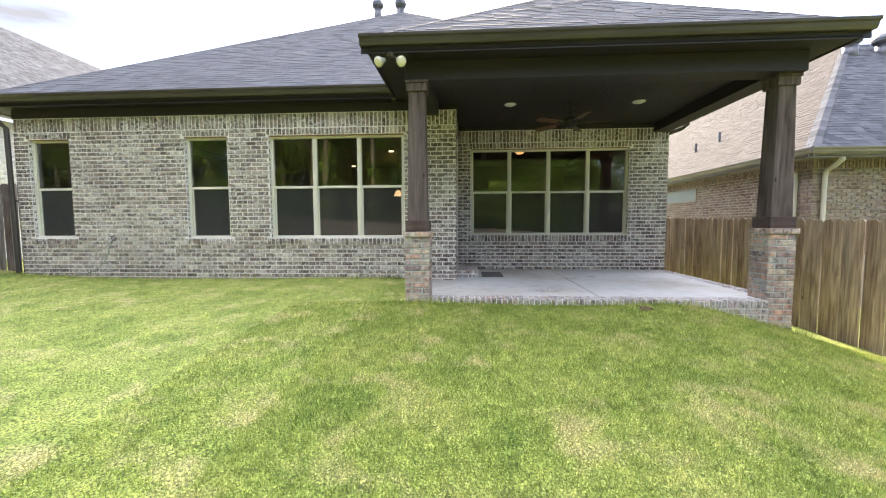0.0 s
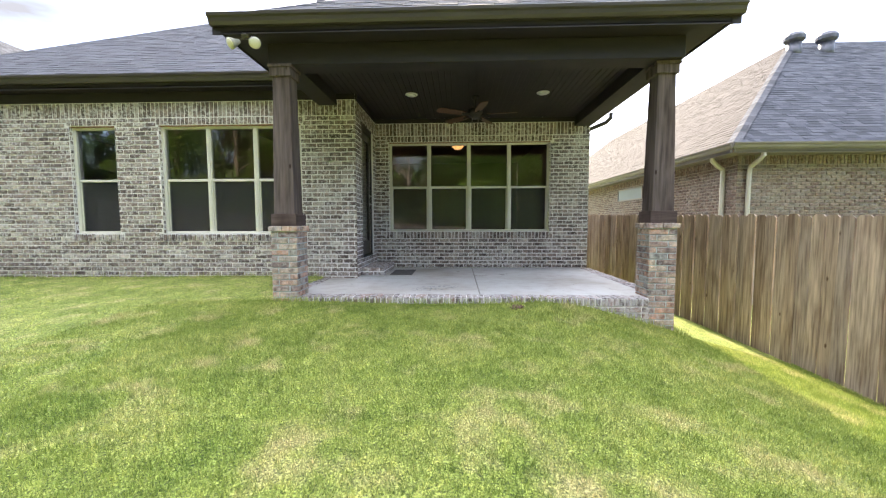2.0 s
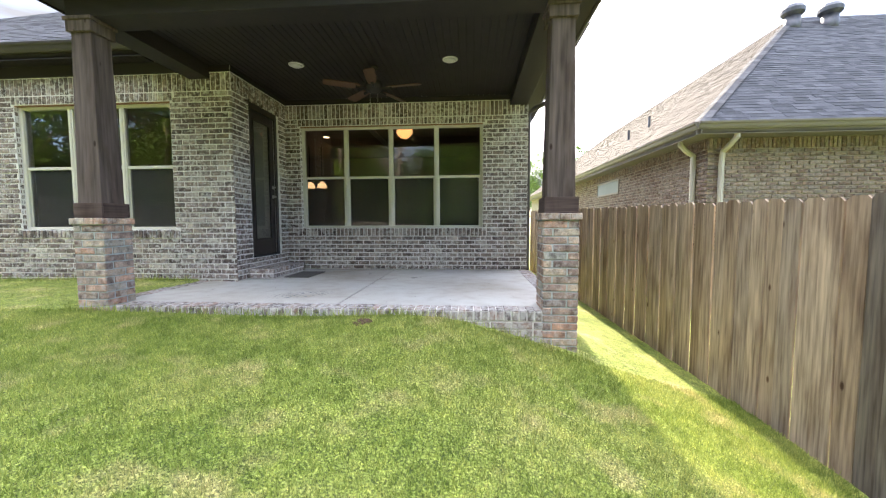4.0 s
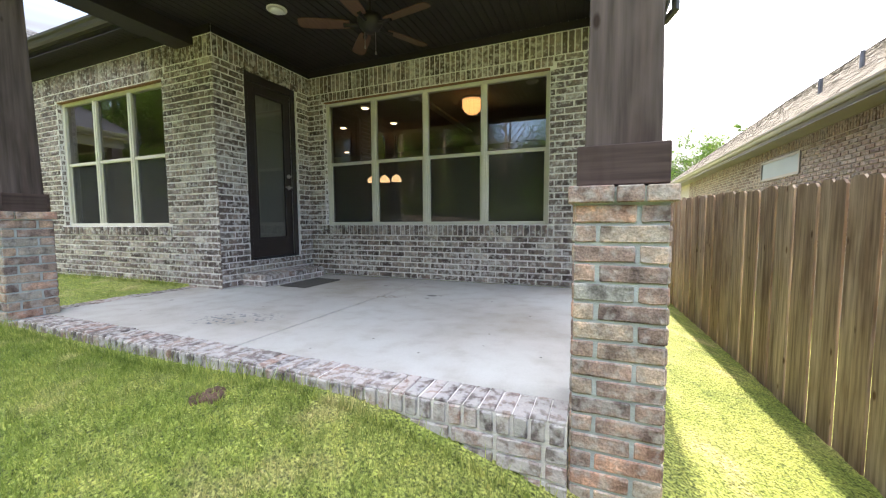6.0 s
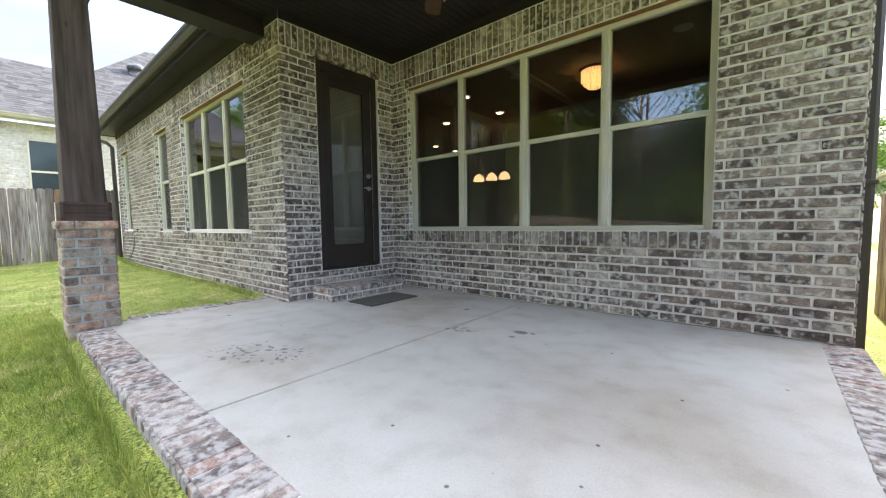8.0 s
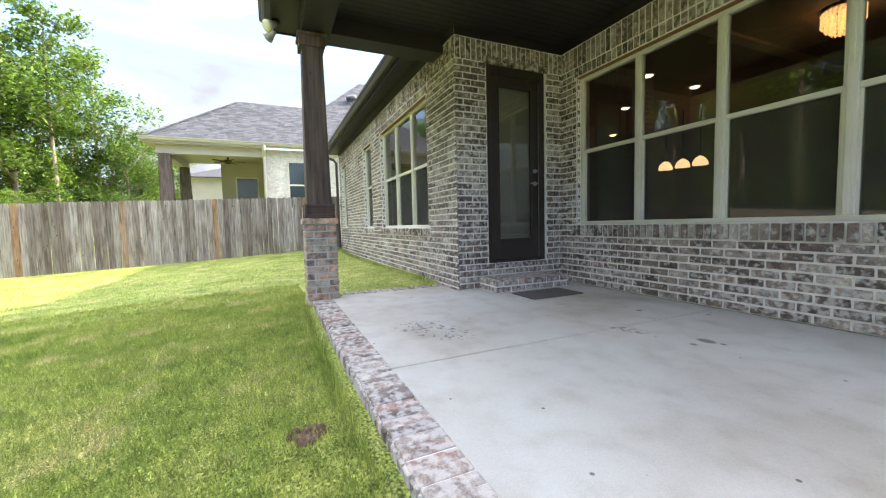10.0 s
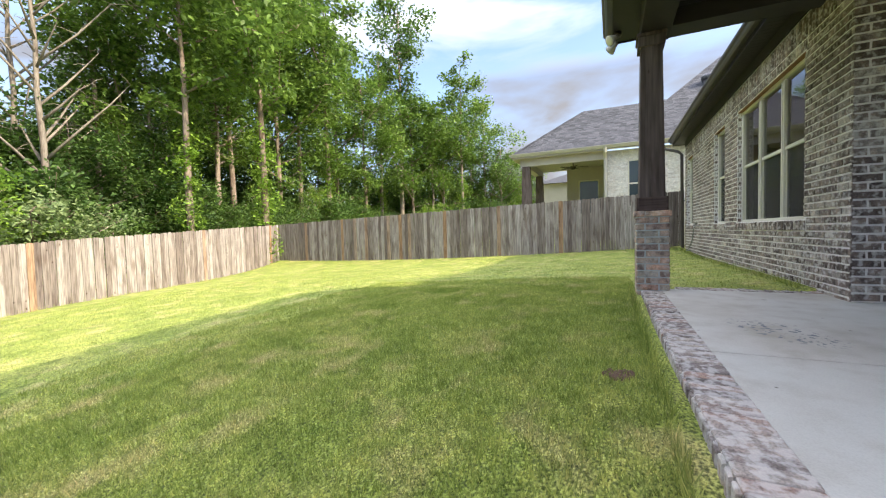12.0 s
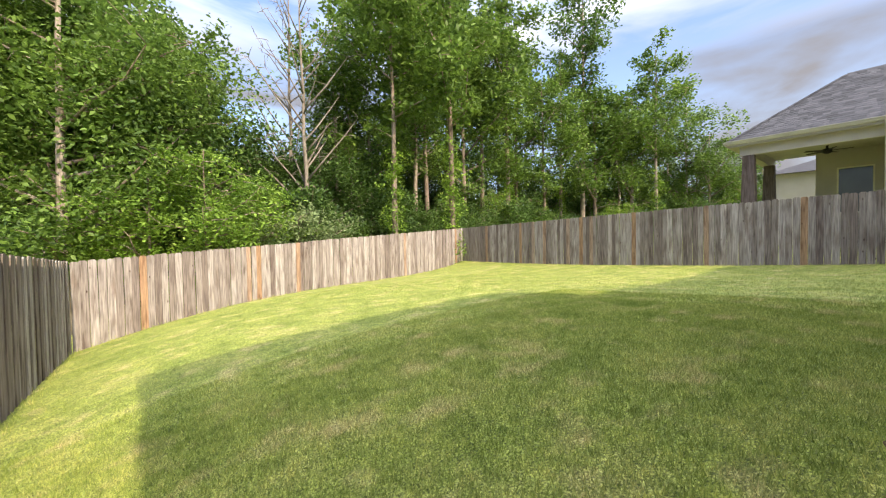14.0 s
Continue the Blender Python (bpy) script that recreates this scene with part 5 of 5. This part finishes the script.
shingles("south_shingles", (-18.0, 1.37, ez + 0.17), EX, EY, PW, 5.82, lambda s: s, lambda s: 5.82 - s, 2.9, M_SHINGLE_B, wb, expo=0.28)
hip_caps(wb, (-12.18, 1.38, ez + 0.17), (-15.08, 4.28, ez + 0.17 + PW * 2.9), M_SHINGLE_B)
shingles("main_shingles", (-13.4, 5.9, ez + 0.17 + 0.5), EY, -EX, PW, 16, lambda s: s * 0.8, lambda s: 16.0, 6.2, M_SHINGLE_B, wb)
roof_vent(-17.0, 9.9, ez + 0.67 + PW * 3.6, "neighbour's roof vent", 0.28)
fz = ez - 0.03
wf = thing("neighbour_porch_fan", (-14.3, 3.9, fz), "dark ceiling fan on the neighbour's porch", "ceiling fan")
bm = bmesh.new()
lathe(bm, -14.3, 3.9, [(0.05, fz), (0.03, fz - 0.18), (0.14, fz - 0.22), (0.13, fz - 0.34), (0.05, fz - 0.38)], 14)
part("motor", bm, M_DARK, wf, smooth=True)
for i in range(5):
    a = radians(72 * i + 20)
    bm = bmesh.new()
    box(bm, 0.12, -0.065, -0.006, 0.68, 0.065, 0.006, bevel=0.003)
    bm.transform(Matrix.Translation((-14.3, 3.9, fz - 0.27)) @ Matrix.Rotation(a, 4, "Z") @ Matrix.Rotation(radians(12), 4, "X"))
    part("blade", bm, M_DARK, wf)
far = thing("far_house", (-31.5, 0, 0.0), "distant low house with a dark roof", "house")
part("wall", boxes((-36, 0.2, 0.0, -27, 5, 4.5)), M_CREAM, far)
bm = bmesh.new()
v = [bm.verts.new(p) for p in ((-37, -0.2, 4.5), (-26.5, -0.2, 4.5), (-26.5, 5.6, 4.5), (-37, 5.6, 4.5), (-31.5, 2.2, 5.9), (-31.5, 3.2, 5.9))]
for f in ((0, 1, 4), (1, 2, 5, 4), (2, 3, 5), (3, 0, 4, 5), (3, 2, 1, 0)):
    bm.faces.new([v[i] for i in f])
part("roof", bm, M_SHINGLE_B, far)

# ---- woods ----
def leaves(centres, count, size, rand, flat=0.5):
    """Small bent leaf sprays scattered in clumps."""
    vs, fs = [], []
    for (c, r), n in zip(centres, count):
        for _ in range(n):
            d = Vector((rand.gauss(0, 1), rand.gauss(0, 1), rand.gauss(0, 0.75)))
            d = d.normalized() * (rand.random() ** 0.45) * r
            p = c + d
            s = size * rand.uniform(0.6, 1.35)
            a = Vector((rand.gauss(0, 1), rand.gauss(0, 1), rand.gauss(0, flat))).normalized()
            b = a.cross(Vector((rand.gauss(0, 0.6), rand.gauss(0, 0.6), 1))).normalized()
            k = len(vs)
            vs += [tuple(p - a * s), tuple(p + b * s * 0.55), tuple(p + a * s + Vector((0, 0, -s * 0.35))), tuple(p - b * s * 0.55)]
            fs.append((k, k + 1, k + 2, k + 3))
    return vs, fs


def make_tree(name, label, seed, height, bole, spread, trunk_r, leaf_mat, n_leaf, leaf_size, bark=None, lean=0.03, vine=0, limbs=14, droop=0.0):
    rand = random.Random(seed)
    t = thing(name, (0, 0, 0), label, "tree", "woods behind the fence")
    pts, x, y = [], 0.0, 0.0
    for i in range(9):
        pts.append(Vector((x, y, height * 0.93 * i / 8 - (0.4 if i == 0 else 0))))
        x += rand.uniform(-1, 1) * lean * height / 8
        y += rand.uniform(-1, 1) * lean * height / 8
    bm = bmesh.new()
    tube(bm, pts, [trunk_r * (1.15 - 0.95 * (i / 8) ** 0.9) for i in range(9)], 8)
    part("trunk", bm, bark or M_BARK, t, smooth=True)
    bm = bmesh.new()
    clumps = []
    for i in range(limbs):
        f = bole + (1 - bole) * ((i + rand.random()) / limbs)
        k = min(int(f * 8), 7)
        p = pts[k].lerp(pts[k + 1], f * 8 - k) if f < 1 else pts[-1]
        ang = rand.uniform(0, 2 * math.pi)
        prof = math.sin(math.pi * min(1, 0.25 + 0.75 * (f - bole) / max(1e-3, 1 - bole))) ** 0.7
        L = spread * (0.45 + 0.75 * rand.random()) * max(0.35, prof)
        d = Vector((math.cos(ang), math.sin(ang), rand.uniform(0.15, 0.75) - droop))
        q = [p, p + d * L * 0.4 + Vector((0, 0, 0.05 * L)), p + d * L * 0.75 + Vector((0, 0, rand.uniform(0, 0.2) * L)), p + d * L + Vector((0, 0, rand.uniform(0, 0.3) * L))]
        r0 = trunk_r * 0.42 * (1.1 - f)
        tube(bm, q, [r0 + 0.02, r0 * 0.7 + 0.014, r0 * 0.45 + 0.01, 0.008], 5)
        for m, rr in ((1, 0.30), (2, 0.36), (3, 0.34)):
            for _ in range(2):
                c = q[m] + Vector((rand.uniform(-1, 1), rand.uniform(-1, 1), rand.uniform(-0.5, 0.7))) * L * 0.28
                clumps.append((c, rr * L * rand.uniform(0.6, 1.1) + 0.15))
                tube(bm, [q[m], (q[m] + c) / 2 + Vector((0, 0, 0.05)), c], [0.018, 0.012, 0.006], 4)
    tagged(part("branchwork", bm, bark or M_BARK, t, smooth=True), kind="stuff")
    if n_leaf:
        tot = sum(r * r for _, r in clumps)
        vs, fs = leaves(clumps, [max(4, int(n_leaf * r * r / tot)) for _, r in clumps], leaf_size, rand)
        ob = new("crown", raw("crown", vs, fs, leaf_mat))
        hold(ob, t)
    if vine:
        cl = [(pts[0] + Vector((0, 0, vine * i / 14)) + Vector((rand.uniform(-.2, .2), rand.uniform(-.2, .2), 0)), 0.30 + 0.55 * rand.random()) for i in range(15)]
        vs, fs = leaves(cl, [150] * 15, 0.085, rand)
        ob = new("vine", raw("vine", vs, fs, M_LEAF_LIGHT))
        hold(ob, t)
        tagged(ob, "bright green climbing vine")
    return t


kinds = [
    make_tree("oak_tree", "tall oak with a green spring crown", 11, 15, 0.22, 3.6, 0.17, M_LEAF, 8200, 0.135, limbs=22),
    make_tree("oak_tree", "tall slender oak with a loose crown", 12, 17, 0.30, 3.0, 0.15, M_LEAF, 7000, 0.13, limbs=22),
    make_tree("maple_tree", "dense dark green broadleaf tree", 13, 12, 0.10, 4.0, 0.18, M_LEAF_DARK, 11500, 0.14, limbs=24),
    make_tree("sapling", "bright green young tree below the canopy", 14, 6.5, 0.06, 2.3, 0.07, M_LEAF_LIGHT, 7500, 0.075, limbs=24, droop=0.2),
    make_tree("pine_tree", "tall straight pine with a high thin crown", 15, 19, 0.45, 2.6, 0.17, M_LEAF_DARK, 6500, 0.125, lean=0.015, limbs=20),
    make_tree("vine_tree", "tall trunk wrapped in bright green vine", 16, 16, 0.42, 3.0, 0.16, M_LEAF, 6800, 0.135, vine=6.0, limbs=18),
    make_tree("bare_tree", "pale leafless tree with forked branches", 17, 16, 0.24, 2.9, 0.13, M_LEAF, 0, 0.1, bark=M_BARE, lean=0.05, limbs=26, droop=-0.6),
    make_tree("shrub", "pale green privet bush behind the fence", 18, 2.8, 0.04, 1.9, 0.05, M_LEAF_BUSH, 5500, 0.07, limbs=20),
    make_tree("maple_tree", "leafy maple with a dense green crown", 23, 12.5, 0.10, 4.0, 0.18, M_LEAF, 24000, 0.085, limbs=30),
    make_tree("undergrowth", "dark green thicket between the trees", 19, 5.0, 0.02, 3.2, 0.06, M_LEAF_DARK, 6800, 0.135, limbs=24),
]
first_used = set()


def plant(kind, yaw, dist, scale=1.0, turn=None, sink=0.0):
    """A tree in the direction yaw (degrees from +y towards -x) as seen from the patio's east end."""
    x, y = 5.26 - math.sin(radians(yaw)) * dist, 5.56 + math.cos(radians(yaw)) * dist
    m = Matrix.Translation((x, y, ground_z(x, y) - sink)) @ Matrix.Rotation(trand.uniform(0, 6.28) if turn is None else radians(turn), 4, "Z") @ Matrix.Diagonal((scale, scale, scale * trand.uniform(0.92, 1.1), 1))
    if kind in first_used:
        copy_thing(kinds[kind], m)
    else:
        first_used.add(kind)
        kinds[kind].matrix_basis = m


trand = random.Random(21)
# the trees that stand out, then the woods in rows behind them
plant(5, 147.3, 20.0, 1.0)
plant(5, 138.7, 20.5, 1.05)
plant(6, 159.6, 20.0, 1.0, 30)
plant(6, 162.0, 23.0, 1.05, 200)
plant(7, 161.0, 17.0, 1.05)
plant(7, 165.5, 17.6, 0.9)
plant(7, 158.0, 18.4, 0.75)
plant(3, 172, 15.5, 0.95)
plant(3, 166, 17.0, 0.85)
plant(3, 178, 17.0, 1.0)
plant(8, 178, 21.5, 1.08)
plant(8, 185, 18.5, 1.0)
plant(0, 184, 21.5, 0.95)
for i in range(34):
    f = i / 33
    yaw = 190 - 88 * f
    dist = 23 + 27 * max(0.0, f - 0.40) / 0.6 + trand.uniform(-1.5, 3)
    if 156 < yaw < 173:
        plant(2, yaw, dist, 0.80)
        continue
    plant(trand.choice((0, 1, 0, 1, 4, 5)), yaw + trand.uniform(-1, 1), dist, trand.uniform(0.85, 1.05) * (1.38 if 106 < yaw < 150 else 1.0))
for i in range(30):
    f = i / 29
    yaw = 192 - 92 * f
    dist = 31 + 27 * max(0.0, f - 0.40) / 0.6 + trand.uniform(-2, 3)
    s = trand.uniform(0.95, 1.15)
    if 154 < yaw < 173:
        s *= 0.62
    plant(trand.choice((0, 2, 2, 1, 2)), yaw, dist, s)
for i in range(40):
    f = i / 39
    yaw = 190 - 90 * f
    dist = 20.5 + 24 * max(0.0, f - 0.35) / 0.65 + trand.uniform(-1, 3)
    plant(trand.choice((9, 9, 3)), yaw, dist, trand.uniform(0.6, 0.95))
for i in range(26):
    f = i / 25
    yaw = 192 - 92 * f
    dist = 36 + 26 * max(0.0, f - 0.40) / 0.6 + trand.uniform(-2, 3)
    plant(9, yaw, dist, trand.uniform(1.2, 1.7) * (0.8 if 155 < yaw < 171 else 1.0))
for yaw, dist, size in ((195, 24, 1.0), (201, 27, 1.0), (207, 24, 0.95), (214, 27, 1.0), (222, 29, 1.0)):
    plant(2 if yaw in (195, 207) else 0, yaw, dist, size)
for yaw, dist, size in ((-6.5, 42, 0.68), (-9.5, 45, 0.78), (-12.5, 40, 0.72), (-15.0, 46, 0.80), (-20.0, 48, 0.82)):
    plant(1 if yaw in (-9.5, -15.0) else 0, yaw, dist, size)

# ---- grass blades, last ----
def grass_blades(n, x0, x1, y0, y1, seed, h0, h1):
    r = np.random.RandomState(seed)
    xs, ys = r.uniform(x0, x1, n), r.uniform(y0, y1, n)
    keep = ~((xs > -0.07) & (ys > 5.80)) & (ys < 7.5) & (xs > -8.8) & (xs < 6.4)
    return xs[keep], ys[keep], r


vs, fs = [], []
for n, x0, x1, y0, y1, seed in ((150000, -1.5, 6.4, 1.2, 5.84, 1), (130000, -0.5, 6.4, 2.0, 5.84, 2), (140000, -8.0, 6.4, -5.5, 7.5, 3), (9000, 5.06, 6.45, 3.0, 9.0, 4)):
    xs, ys, r = grass_blades(n, x0, x1, y0, y1, seed, 0, 0)
    for x, y in zip(xs, ys):
        z = lawn_z(x, y) - 0.004
        a = r.uniform(0, 6.283)
        h = r.uniform(0.018, 0.042)
        w = 0.003
        lx, ly = r.uniform(-0.02, 0.02), r.uniform(-0.02, 0.02)
        k = len(vs)
        vs += [(x - math.cos(a) * w, y - math.sin(a) * w, z), (x + math.cos(a) * w, y + math.sin(a) * w, z), (x + lx, y + ly, z + h)]
        fs.append((k, k + 1, k + 2))
# longer grass along the brickwork and the fences
for n, p, q, s in ((900, (0.4, 5.81), (4.6, 5.81), 0.045), (900, (-7.6, 7.42), (0.0, 7.42), 0.06), (700, (6.3, 4.8), (6.1, -5.3), 0.09), (900, (5.9, -5.45), (-8.5, -9.4), 0.10), (700, (-8.6, -9.3), (-8.2, 7.4), 0.10), (160, (-0.1, 5.8), (0.4, 5.8), 0.04), (160, (4.6, 5.8), (5.1, 5.8), 0.05)):
    for _ in range(n):
        t = trand.random()
        x = p[0] + (q[0] - p[0]) * t + trand.gauss(0, s * 0.5)
        y = p[1] + (q[1] - p[1]) * t - abs(trand.gauss(0, s * 0.5)) * (1 if p[0] > -8 else 0)
        z, h, a = ground_z(x, y) - 0.01, trand.uniform(0.05, 0.13), trand.uniform(0, 6.283)
        k = len(vs)
        vs += [(x - math.cos(a) * 0.004, y - math.sin(a) * 0.004, z), (x + math.cos(a) * 0.004, y + math.sin(a) * 0.004, z), (x + trand.uniform(-0.05, 0.05), y + trand.uniform(-0.05, 0.05), z + h)]
        fs.append((k, k + 1, k + 2))
tagged(new("grass", raw("grass", vs, fs, M_BLADE)), "short green grass blades covering the lawn", "grass", kind="stuff")
